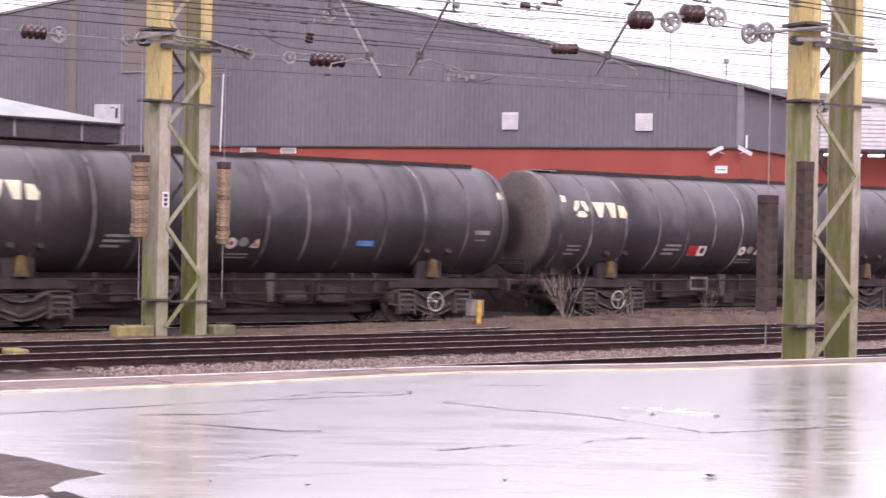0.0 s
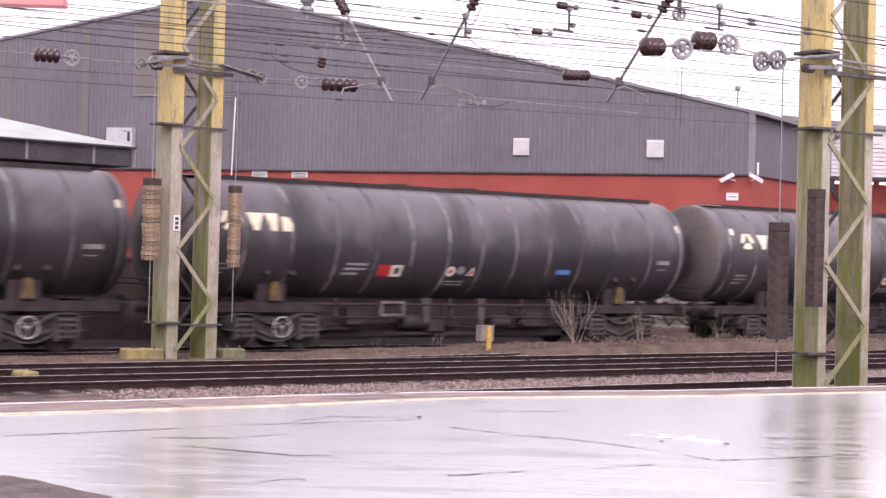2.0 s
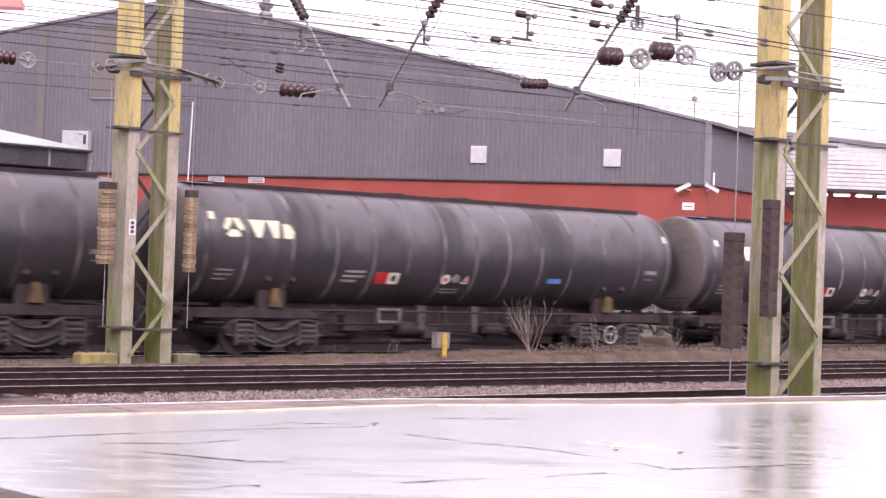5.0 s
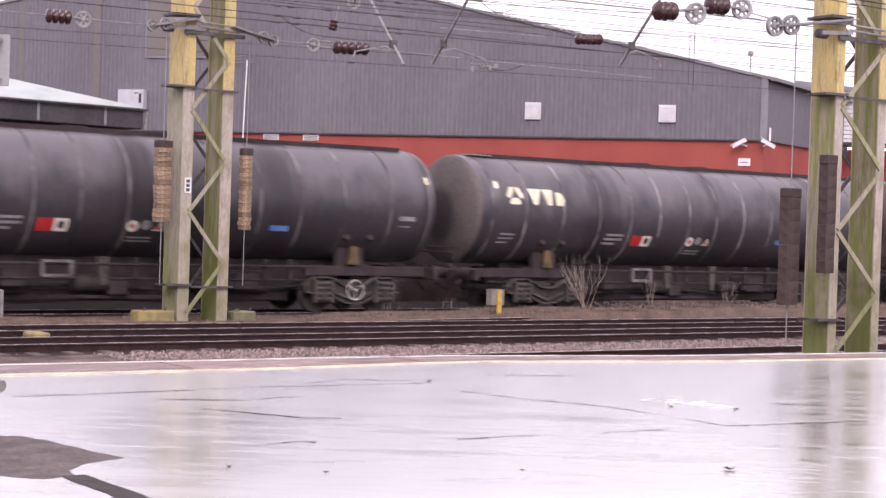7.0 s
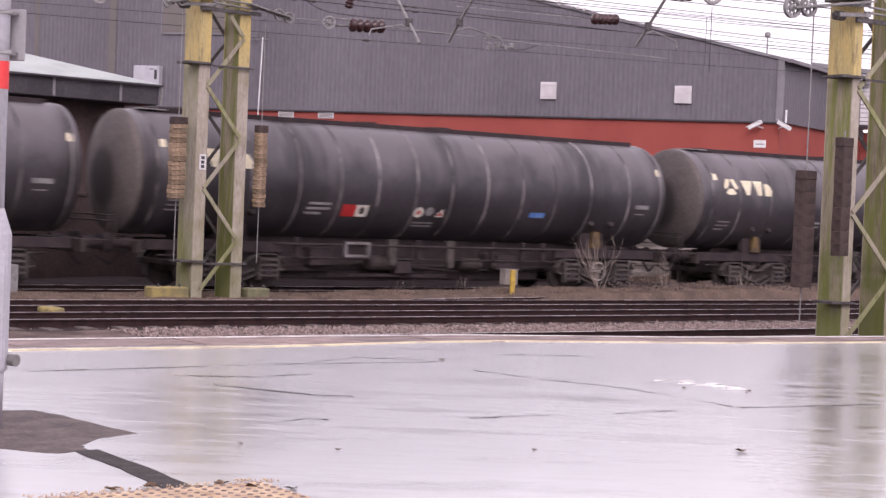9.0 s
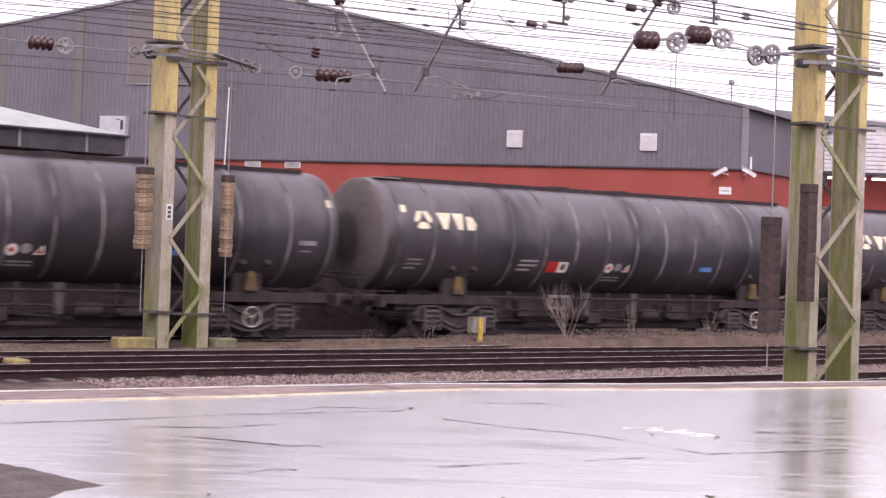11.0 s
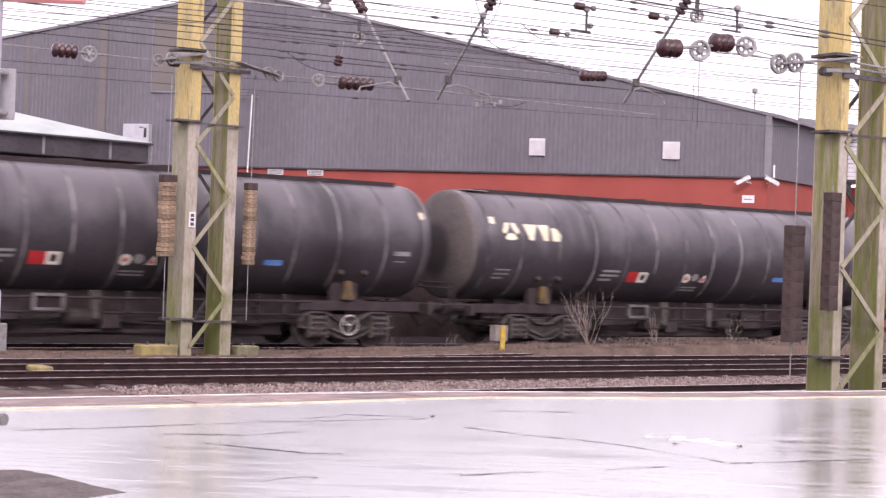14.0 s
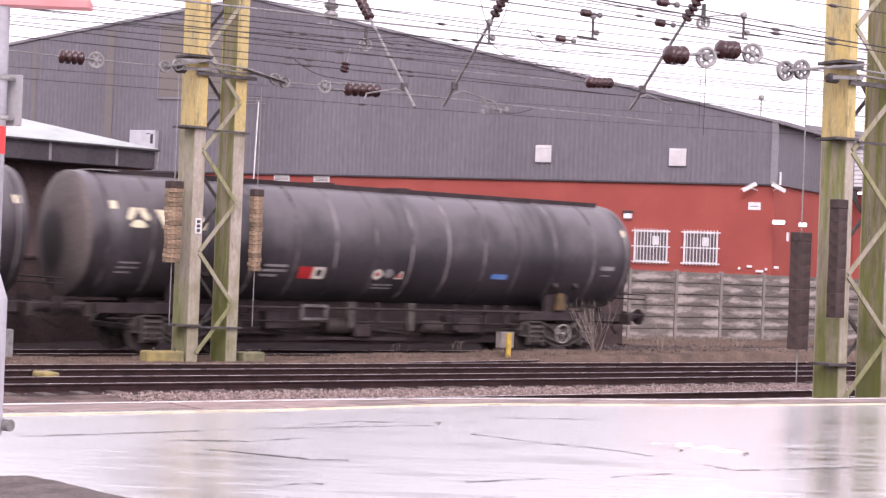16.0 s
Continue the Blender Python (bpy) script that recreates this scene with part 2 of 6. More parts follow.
M_STONEBED = material("pale_ballast", (0.225, 0.168, 0.152), (0.085, 0.060, 0.055), rough=0.85, scale=0.9, fine=24, bump=1.0, spread=0.8, spec=0.15)
M_DARKSTONE = material("cinder_stone", (0.17, 0.135, 0.125), (0.09, 0.07, 0.066), rough=0.9, scale=7, fine=25, spread=0.6, spec=0.15)
M_EARTH = material("earth_bank", (0.17, 0.12, 0.095), (0.10, 0.077, 0.064), spec=0.1, rough=0.95, scale=1.6, fine=25, bump=0.7, spread=0.8)
M_CINDER = material("dark_cinders", (0.058, 0.045, 0.045), (0.038, 0.030, 0.031), rough=0.95, spec=0.1, scale=1.6, fine=25, bump=0.7, spread=0.8)
M_GRASS = material("dead_grass", (0.25, 0.185, 0.155), (0.16, 0.125, 0.10), spec=0.15, rough=0.9, scale=3)
M_TWIG = material("pale_twig", (0.40, 0.33, 0.28), (0.27, 0.22, 0.19), rough=0.85, scale=8)
M_CLAD = material("grey_cladding", (0.146, 0.134, 0.154), (0.125, 0.114, 0.131), rough=0.6, scale=0.25, fine=6, bump=0.02, spread=0.25, stretch=(1, 1, 0.5))
M_OLIVE = material("olive_panel", (0.165, 0.143, 0.135), (0.145, 0.128, 0.12), rough=0.6, scale=0.5, bump=0.02)
M_ROOF = material("roof_edge", (0.22, 0.21, 0.23), (0.17, 0.16, 0.17), rough=0.6, scale=1)
M_PALEROOF = material("pale_roof_sheet", (0.40, 0.44, 0.42), (0.33, 0.365, 0.35), rough=0.5, scale=0.8, fine=12, bump=0.03, spread=0.2)
M_FASCIA = material("dark_fascia", (0.038, 0.032, 0.038), (0.068, 0.060, 0.067), rough=0.7, scale=1.0, fine=8)
M_REDWALL = material("red_painted_wall", (0.34, 0.068, 0.050), (0.29, 0.055, 0.042), rough=0.75, scale=0.5, fine=20, bump=0.06, spread=0.25)
M_MOSSBLOCK = material("mossy_concrete", (0.22, 0.205, 0.12), (0.14, 0.135, 0.08), rough=0.9, scale=4, fine=25, bump=0.3)


def stained_concrete():
    """Grey-brown concrete with ragged pale lime bloom along the middle of every board; no two boards alike."""
    m = material("concrete_panel", (0.175, 0.150, 0.135), (0.115, 0.098, 0.089), rough=0.88, scale=1.8, fine=20, bump=0.2, stretch=(0.6, 1, 2.0), vary=0.16)
    n, l = m.node_tree.nodes, m.node_tree.links
    b = n["Principled BSDF"]
    plain = b.inputs["Base Color"].links[0].from_socket
    co, info = n.new("ShaderNodeTexCoord"), n.new("ShaderNodeObjectInfo")
    shift = n.new("ShaderNodeVectorMath")
    shift.operation = "MULTIPLY_ADD"
    shift.inputs[1].default_value = (0.8, 1.0, 3.0)
    l.new(co.outputs["Object"], shift.inputs[0])
    l.new(info.outputs["Location"], shift.inputs[2])
    bloom = n.new("ShaderNodeTexNoise")
    bloom.inputs["Scale"].default_value, bloom.inputs["Detail"].default_value, bloom.inputs["Roughness"].default_value = 1.25, 8, 0.62
    l.new(shift.outputs["Vector"], bloom.inputs["Vector"])
    sep = n.new("ShaderNodeSeparateXYZ")
    l.new(co.outputs["Object"], sep.inputs["Vector"])
    middle = n.new("ShaderNodeMath")
    middle.operation = "PINGPONG"
    middle.inputs[1].default_value = 0.19
    l.new(sep.outputs["Z"], middle.inputs[0])
    crest = n.new("ShaderNodeMath")
    crest.operation = "MULTIPLY_ADD"
    crest.inputs[1].default_value = 1.1
    l.new(middle.outputs["Value"], crest.inputs[0])
    l.new(bloom.outputs["Fac"], crest.inputs[2])
    cut = n.new("ShaderNodeMapRange")
    cut.inputs["From Min"].default_value, cut.inputs["From Max"].default_value = 0.58, 0.76
    cut.inputs["To Max"].default_value = 0.85
    l.new(crest.outputs["Value"], cut.inputs["Value"])
    lime = n.new("ShaderNodeMixRGB")
    lime.inputs["Color2"].default_value = (0.40, 0.35, 0.32, 1)
    l.new(cut.outputs["Result"], lime.inputs["Fac"])
    l.new(plain, lime.inputs["Color1"])
    l.new(lime.outputs["Color"], b.inputs["Base Color"])
    return m


M_CONC = stained_concrete()
M_POST = material("concrete_post", (0.27, 0.24, 0.22), (0.18, 0.155, 0.14), rough=0.85, scale=2.5, fine=20)
M_GLASS = material("dim_window_glass", (0.16, 0.12, 0.12), (0.10, 0.08, 0.085), rough=0.3, bump=0, scale=0.8)
M_PVC = material("white_plastic", (0.78, 0.77, 0.77), (0.66, 0.65, 0.65), rough=0.45, bump=0.02, scale=4, spread=0.2)
M_LOUVRE = material("off_white_louvre", (0.66, 0.63, 0.64), (0.56, 0.53, 0.54), rough=0.5, bump=0.02, spread=0.2)
M_POLE = material("grey_painted_column", (0.50, 0.49, 0.53), (0.42, 0.41, 0.44), rough=0.4, bump=0.03, scale=3, spread=0.25)
M_SIGNRED = material("signal_red", (0.75, 0.05, 0.05), (0.65, 0.05, 0.05), rough=0.5, bump=0, spread=0.1)
M_SIGNBACK = material("grey_sign_back", (0.30, 0.29, 0.30), (0.25, 0.24, 0.25), rough=0.5, bump=0.02, spread=0.2)
M_COPING = material("coping_slab", (0.30, 0.215, 0.195), (0.15, 0.105, 0.095), rough=0.55, scale=3.2, fine=22, bump=0.3, vary=0.2, spread=0.7, stretch=(0.6, 1.6, 1))
M_LINE = material("worn_white_line", (0.8, 0.78, 0.76), (0.34, 0.27, 0.25), rough=0.5, scale=3, low=0.5, high=0.8, spread=0.6)
M_YLINE = material("worn_yellow_line", (0.76, 0.66, 0.43), (0.46, 0.37, 0.29), rough=0.5, scale=5, low=0.42, high=0.7, spread=0.6)
M_DRY = material("damp_dark_tarmac", (0.15, 0.122, 0.115), (0.10, 0.083, 0.08), rough=0.8, scale=5, fine=34, bump=0.7, spread=0.75, spec=0.3)
M_TAR = material("tar_seam", (0.03, 0.024, 0.024), (0.045, 0.036, 0.035), spec=0.3, rough=0.6, scale=9, fine=48, bump=0.9, spread=0.9, rough_vary=0.3)
M_LEAF = material("dead_leaf", (0.12, 0.07, 0.04), (0.07, 0.045, 0.03), rough=0.7)
M_TACTILE = material("tactile_slab", (0.62, 0.46, 0.30), (0.42, 0.28, 0.18), rough=0.7, scale=5, spread=0.6)
M_LAMP = bpy.data.materials.new("lit_floodlight")
M_LAMP.use_nodes = True
M_LAMP.node_tree.nodes["Principled BSDF"].inputs["Emission Color"].default_value = (1, 0.97, 0.92, 1)
M_LAMP.node_tree.nodes["Principled BSDF"].inputs["Emission Strength"].default_value = 1.6


def wet_platform():
    """Tarmac under a film of rain: a pale base that stands in for the sky's sheen, a glossy coat broken by puddle edges
    and ripples of the surfacing.
    """
    m = bpy.data.materials.new("wet_tarmac")
    m.use_nodes = True
    n, l = m.node_tree.nodes, m.node_tree.links
    b = n["Principled BSDF"]
    co = n.new("ShaderNodeTexCoord")
    mp = n.new("ShaderNodeMapping")
    mp.inputs["Scale"].default_value = (0.35, 1.0, 1)
    l.new(co.outputs["Object"], mp.inputs["Vector"])
    a = n.new("ShaderNodeTexNoise")
    a.inputs["Scale"].default_value, a.inputs["Detail"].default_value = 0.9, 7
    l.new(mp.outputs["Vector"], a.inputs["Vector"])
    g = n.new("ShaderNodeTexNoise")
    g.inputs["Scale"].default_value, g.inputs["Detail"].default_value = 45, 3
    l.new(co.outputs["Object"], g.inputs["Vector"])
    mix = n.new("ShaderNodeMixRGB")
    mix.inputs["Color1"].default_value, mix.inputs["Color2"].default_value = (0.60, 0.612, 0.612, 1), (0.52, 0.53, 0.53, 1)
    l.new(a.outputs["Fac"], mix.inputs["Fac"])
    # still water in long shallow hollows, with soft edges
    hollow_map = n.new("ShaderNodeMapping")
    hollow_map.vector_type = "TEXTURE"
    hollow_map.inputs["Rotation"].default_value = (0, 0, radians(-30))
    hollow_map.inputs["Scale"].default_value = (1.6, 0.55, 1)
    l.new(co.outputs["Object"], hollow_map.inputs["Vector"])
    hollow = n.new("ShaderNodeTexNoise")
    hollow.inputs["Scale"].default_value, hollow.inputs["Detail"].default_value, hollow.inputs["Roughness"].default_value = 1.1, 7, 0.6
    l.new(hollow_map.outputs["Vector"], hollow.inputs["Vector"])
    still = n.new("ShaderNodeMapRange")
    still.inputs["From Min"].default_value, still.inputs["From Max"].default_value = 0.54, 0.95
    l.new(hollow.outputs["Fac"], still.inputs["Value"])
    # two shallow puddles, ruffled in bands by the wind, laid along the masts' reflections
    ruffle_map = n.new("ShaderNodeMapping")
    ruffle_map.vector_type = "TEXTURE"
    ruffle_map.inputs["Rotation"].default_value = (0, 0, radians(-40))
    ruffle_map.inputs["Scale"].default_value = (0.8, 0.26, 1)
    l.new(co.outputs["Object"], ruffle_map.inputs["Vector"])
    ruffle = n.new("ShaderNodeTexNoise")
    ruffle.inputs["Scale"].default_value, ruffle.inputs["Detail"].default_value, ruffle.inputs["Roughness"].default_value = 1.3, 7, 0.62
    l.new(ruffle_map.outputs["Vector"], ruffle.inputs["Vector"])
    banded = n.new("ShaderNodeMapRange")
    banded.inputs["From Min"].default_value, banded.inputs["From Max"].default_value = 0.38, 0.66
    l.new(ruffle.outputs["Fac"], banded.inputs["Value"])
    film = still.outputs["Result"]
    for x, y, turn, long, wide, depth in ((10.75, 8.95, 40.0, 7.0, 0.85, 0.85), (5.25, 9.8, 62, 2.3, 0.8, 0.6)):
        hole = n.new("ShaderNodeMapping")
        hole.vector_type = "TEXTURE"
        hole.inputs["Location"].default_value = (x, y, 0)
        hole.inputs["Rotation"].default_value = (0, 0, radians(turn))
        hole.inputs["Scale"].default_value = (long, wide, 1000)
        l.new(co.outputs["Object"], hole.inputs["Vector"])
        far = n.new("ShaderNodeVectorMath")
        far.operation = "LENGTH"
        l.new(hole.outputs["Vector"], far.inputs[0])
        rim = n.new("ShaderNodeMapRange")
        rim.inputs["From Min"].default_value, rim.inputs["From Max"].default_value = 0.55, 1.05
        rim.inputs["To Min"].default_value, rim.inputs["To Max"].default_value = depth, 0.0
        l.new(far.outputs["Value"], rim.inputs["Value"])
        wet = n.new("ShaderNodeMath")
        wet.operation = "MULTIPLY"
        l.new(rim.outputs["Result"], wet.inputs[0])
        l.new(banded.outputs["Result"], wet.inputs[1])
        most = n.new("ShaderNodeMath")
        most.operation = "MAXIMUM"
        l.new(film, most.inputs[0])
        l.new(wet.outputs["Value"], most.inputs[1])
        film = most.outputs["Value"]
    # smooth water also gets a darker colour, standing for the dark reflections in it
    dark_reflection = n.new("ShaderNodeMixRGB")
    dark_reflection.inputs["Color2"].default_value = (0.34, 0.343, 0.338, 1)
    l.new(film, dark_reflection.inputs["Fac"])
    l.new(mix.outputs["Color"], dark_reflection.inputs["Color1"])
    l.new(dark_reflection.outputs["Color"], b.inputs["Base Color"])
    r = n.new("ShaderNodeMapRange")
    r.inputs["To Min"].default_value, r.inputs["To Max"].default_value = 0.24, 0.11
    l.new(film, r.inputs["Value"])
    l.new(r.outputs["Result"], b.inputs["Roughness"])
    l.new(r.outputs["Result"], b.inputs["Coat Roughness"])
    b.inputs["Specular IOR Level"].default_value = 0.9
    b.inputs["Coat Weight"].default_value = 1.0
    b.inputs["Coat IOR"].default_value = 1.5
    ripple_map = n.new("ShaderNodeMapping")
    ripple_map.vector_type = "TEXTURE"
    ripple_map.inputs["Rotation"].default_value = (0, 0, radians(-37))
    ripple_map.inputs["Scale"].default_value = (1.1, 0.34, 1)
    l.new(co.outputs["Object"], ripple_map.inputs["Vector"])
    ripple = n.new("ShaderNodeTexNoise")
    ripple.inputs["Scale"].default_value, ripple.inputs["Detail"].default_value = 2.2, 5
    l.new(ripple_map.outputs["Vector"], ripple.inputs["Vector"])
    bp = n.new("ShaderNodeBump")
    bp.inputs["Strength"].default_value, bp.inputs["Distance"].default_value = 0.05, 0.01
    l.new(g.outputs["Fac"], bp.inputs["Height"])
    b2 = n.new("ShaderNodeBump")
    b2.inputs["Strength"].default_value, b2.inputs["Distance"].default_value = 0.08, 0.03
    l.new(a.outputs["Fac"], b2.inputs["Height"])
    b3 = n.new("ShaderNodeBump")
    b3.inputs["Strength"].default_value, b3.inputs["Distance"].default_value = 0.085, 0.02
    l.new(ripple.outputs["Fac"], b3.inputs["Height"])
    l.new(bp.outputs["Normal"], b3.inputs["Normal"])
    l.new(b3.outputs["Normal"], b2.inputs["Normal"])
    l.new(b2.outputs["Normal"], b.inputs["Normal"])
    l.new(b2.outputs["Normal"], b.inputs["Coat Normal"])
    return m


M_WET = wet_platform()


# ---- mesh helpers ----
def finish(name, bm, mat, parent=None, label="", smooth=False):
    me = bpy.data.meshes.new(name)
    bmesh.ops.recalc_face_normals(bm, faces=bm.faces)
    for f in bm.faces:
        f.smooth = smooth
    bm.to_mesh(me)
    bm.free()
    me.materials.append(mat)
    ob = new(name, me)
    if parent:
        ob.parent = parent
    if label:
        ob["label"] = label
    return ob


def part(name, bm, mat, parent, label="", smooth=False):
    return finish(name, bm, mat, parent, label, smooth)


def empty(name, x=0, y=0, z=0, rz=0):
    ob = new(name)
    ob.matrix_world = pose(x, y, z, 0, 0, rz)
    return ob


def box(bm, x0, x1, y0, y1, z0, z1, bevel=0.0, m=None):
    r = bmesh.ops.create_cube(bm, size=1, matrix=Matrix.Translation(((x0 + x1) / 2, (y0 + y1) / 2, (z0 + z1) / 2)) @ Matrix.Diagonal((x1 - x0, y1 - y0, z1 - z0, 1)))
    if bevel:
        es = list({e for v in r["verts"] for e in v.link_edges})
        r = bmesh.ops.bevel(bm, geom=es, offset=bevel, segments=1, affect="EDGES")
    if m is not None:
        bmesh.ops.transform(bm, matrix=m, verts=list({v for v in r["verts"]}))
    return bm


def boxed(x0, x1, y0, y1, z0, z1, bevel=0.0, m=None):
    return box(bmesh.new(), x0, x1, y0, y1, z0, z1, bevel, m)


def tube(bm, a, b, r, r2=None, sides=8, caps=True):
    a, b = Vector(a), Vector(b)
    d = b - a
    q = d.to_track_quat("Z", "Y").to_matrix().to_4x4()
    bmesh.ops.create_cone(bm, cap_ends=caps, segments=sides, radius1=r, radius2=r if r2 is None else r2, depth=d.length, matrix=Matrix.Translation((a + b) / 2) @ q)
    return bm


def beam(bm, a, b, w, h):
    """A rectangular bar from a to b, w wide and h deep."""
    a, b = Vector(a), Vector(b)
    d = b - a
    q = d.to_track_quat("Z", "Y").to_matrix().to_4x4()
    bmesh.ops.create_cube(bm, size=1, matrix=Matrix.Translation((a + b) / 2) @ q @ Matrix.Diagonal((w, h, d.length, 1)))
    return bm


def lathe(bm, profile, m, sides=16):
    """profile: (along z, radius) rows turned about z, then placed by m."""
    rings = []
    for z, r in profile:
        rings.append([bm.verts.new(m @ Vector((r * math.cos(k * math.tau / sides), r * math.sin(k * math.tau / sides), z))) for k in range(sides)])
    for p, q in zip(rings, rings[1:]):
        for k in range(sides):
            bm.faces.new((p[k], p[(k + 1) % sides], q[(k + 1) % sides], q[k]))
    bm.faces.new(rings[0][::-1])
    bm.faces.new(rings[-1])
    return bm


def ringed(bm, m, R, r, sides=20, ring=6):
    """A torus about z, placed by m."""
    vs = [[bm.verts.new(m @ Vector(((R + r * math.cos(b * math.tau / ring)) * math.cos(a * math.tau / sides), (R + r * math.cos(b * math.tau / ring)) * math.sin(a * math.tau / sides), r * math.sin(b * math.tau / ring)))) for b in range(ring)] for a in range(sides)]
    for a in range(sides):
        for b in range(ring):
            bm.faces.new((vs[a][b], vs[(a + 1) % sides][b], vs[(a + 1) % sides][(b + 1) % ring], vs[a][(b + 1) % ring]))
    return bm


def prism(bm, outline, z0, z1):
    """An upright prism over a plan outline."""
    lo = [bm.verts.new((x, y, z0)) for x, y in outline]
    hi = [bm.verts.new((x, y, z1)) for x, y in outline]
    k = len(outline)
    bm.faces.new(lo[::-1])
    bm.faces.new(hi)
    for i in range(k):
        bm.faces.new((lo[i], lo[(i + 1) % k], hi[(i + 1) % k], hi[i]))
    return bm


RAILS_FAR = [31.50, 30.02, 28.34, 26.81]   # two running lines
RAILS_NEAR = [23.24, 21.74]
TRAIN_Y = 35.65
PLATFORM_Z = 0.80


def edge_y(x):
    """The platform's edge, which bends slightly."""
    return float(np.interp(x, [-60, 6, 10.9, 13.6, 16.2, 70], [16.6, 14.80, 14.60, 13.92, 13.62, 8.5]))


# ---- ground ----
def ground():
    bm = bmesh.new()
    ys = [-70, 10, 17, 20.5, 21.2, 23.8, 24.6, 25.8, 26.3, 32.1, 32.6, 33.0, 33.6, 34.2, 34.6, 36.8, 38, 40, 42, 45, 60, 120, 500, 2500]
    xs = [-2500, -400, -100, -40] + [-20 + 0.5 * i for i in range(170)] + [80, 120, 400, 2500]
    def height(x, y):
        h = -0.16
        if 20.5 < y < 24.2 or 25.8 < y < 32.3:
            h = -0.15
        if 24.2 <= y <= 25.8:
            h = -0.22
        if 32.5 < y < 34.4:
            h = -0.24
        if y >= 38:
            h = 0.0 + 0.08 * noise.noise((x * 0.4, y * 0.4, 5))
        return h
    grid = [[bm.verts.new((x, y, height(x, y))) for y in ys] for x in xs]
    for i in range(len(xs) - 1):
        for j in range(len(ys) - 1):
            bm.faces.new((grid[i][j], grid[i + 1][j], grid[i + 1][j + 1], grid[i][j + 1]))
    ob = finish("ground", bm, M_CINDER, smooth=True)
    tagged(ob, "dark cinder ground of the railway yard", "ground", kind="structure")


def earth_strip(name, x0, x1, y0, y1, height, label):
    bm = bmesh.new()
    xs = [x0 + 0.2 * i for i in range(int((x1 - x0) / 0.2) + 1)]
    ys = np.linspace(y0, y1, 12)
    rows = [[bm.verts.new((x, y, -0.3 if k in (0, 11) else height(x, float(y)) * math.sin(math.pi * k / 11) ** 0.5 + 0.03 * noise.noise((x * 3, y * 4, 9)))) for k, y in enumerate(ys)] for x in xs]
    for p, q in zip(rows, rows[1:]):
        for k in range(11):
            bm.faces.new((p[k], q[k], q[k + 1], p[k + 1]))
    tagged(finish(name, bm, M_EARTH, smooth=True), label, "bank", kind="structure")


def ballast_bed(y0, y1, mat=None, label="brown-grey stone ballast between the rails"):
    bm = bmesh.new()
    xs = [-120 + 0.5 * i for i in range(480)]
    ys = [y0 - 0.5, y0, *np.linspace(y0 + 0.2, y1 - 0.2, 14), y1, y1 + 0.5]
    rows = []
    for x in xs:
        rows.append([bm.verts.new((x, y, -0.27 if k in (0, len(ys) - 1) else -0.155 + 0.035 * noise.noise((x * 3.1, y * 3.3, 1)))) for k, y in enumerate(ys)])
    for p, q in zip(rows, rows[1:]):
        for k in range(len(ys) - 1):
            bm.faces.new((p[k], q[k], q[k + 1], p[k + 1]))
    tagged(finish("ballast_bed", bm, mat or M_BALLAST, smooth=True), label, "ballast", kind="structure")


def rail_mesh(y, x0=-120, x1=120):
    """A flat-bottomed rail: foot, web and head."""
    bm = bmesh.new()
    prof = [(-0.07, -0.159), (0.07, -0.159), (0.07, -0.148), (0.012, -0.13), (0.012, -0.045), (0.034, -0.035), (0.034, -0.004), (-0.034, -0.004), (-0.034, -0.035), (-0.012, -0.045), (-0.012, -0.13), (-0.07, -0.148)]
    a = [bm.verts.new((x0, y + p, q)) for p, q in prof]
    b = [bm.verts.new((x1, y + p, q)) for p, q in prof]
    for i in range(len(prof)):
        j = (i + 1) % len(prof)
        bm.faces.new((a[i], a[j], b[j], b[i]))
    bm.faces.new(a[::-1])
    bm.faces.new(b)
    return bm


def track(ya, yb, sleepers_from, sleepers_to, label):
    t = tagged(empty("railway_track", 0, (ya + yb) / 2, 0), label, "railway track", "running lines", "structure")
    for y in (ya, yb):
        r = part("rail", rail_mesh(y - (ya + yb) / 2), M_RAIL, t)
        part("rail_head", boxed(-120, 120, y - (ya + yb) / 2 - 0.033, y - (ya + yb) / 2 + 0.033, -0.0045, 0.0), M_RAILTOP, r, "bright worn running surface")
    me = None
    x = sleepers_from
    while x < sleepers_to:
        if me is None:
            s = part("sleeper", boxed(-0.125, 0.125, -1.3, 1.3, -0.28, -0.135, 0.015), M_SLEEPER, t)
            me = s.data
        else:
            s = new("sleeper", me)
            s.parent = t
        s.location = (x + random.uniform(-0.02, 0.02), random.uniform(-0.03, 0.03), random.uniform(-0.01, 0.01))
        s.rotation_euler[2] = random.uniform(-0.01, 0.01)
        x += 0.66
    return t


def scatter_stones(name, x0, x1, y0, y1, z, count, r0, r1, mat, label, rise=0.02):
    rng = np.random.RandomState(len(name) + count)
    base = [(1, 0, 0), (-1, 0, 0), (0, 1, 0), (0, -1, 0), (0, 0, 1), (0, 0, -0.7)]
    tri = [(0, 2, 4), (2, 1, 4), (1, 3, 4), (3, 0, 4), (2, 0, 5), (1, 2, 5), (3, 1, 5), (0, 3, 5)]
    vs, fs = [], []
    for i in range(count):
        c = np.array([rng.uniform(x0, x1), rng.uniform(y0, y1), z + rng.uniform(-rise, rise)])
        q = Euler(rng.uniform(0, 6.28, 3)).to_matrix()
        s = rng.uniform(r0, r1)
        k = len(vs)
        for b in base:
            vs.append(tuple(c + np.array(q @ Vector(b)) * s * rng.uniform(0.6, 1.25)))
        fs += [(a + k, b + k, d + k) for a, b, d in tri]
    me = bpy.data.meshes.new(name)
    me.from_pydata(vs, [], fs)
    me.materials.append(mat)
    return tagged(new(name, me), label, "ballast", kind="stuff")


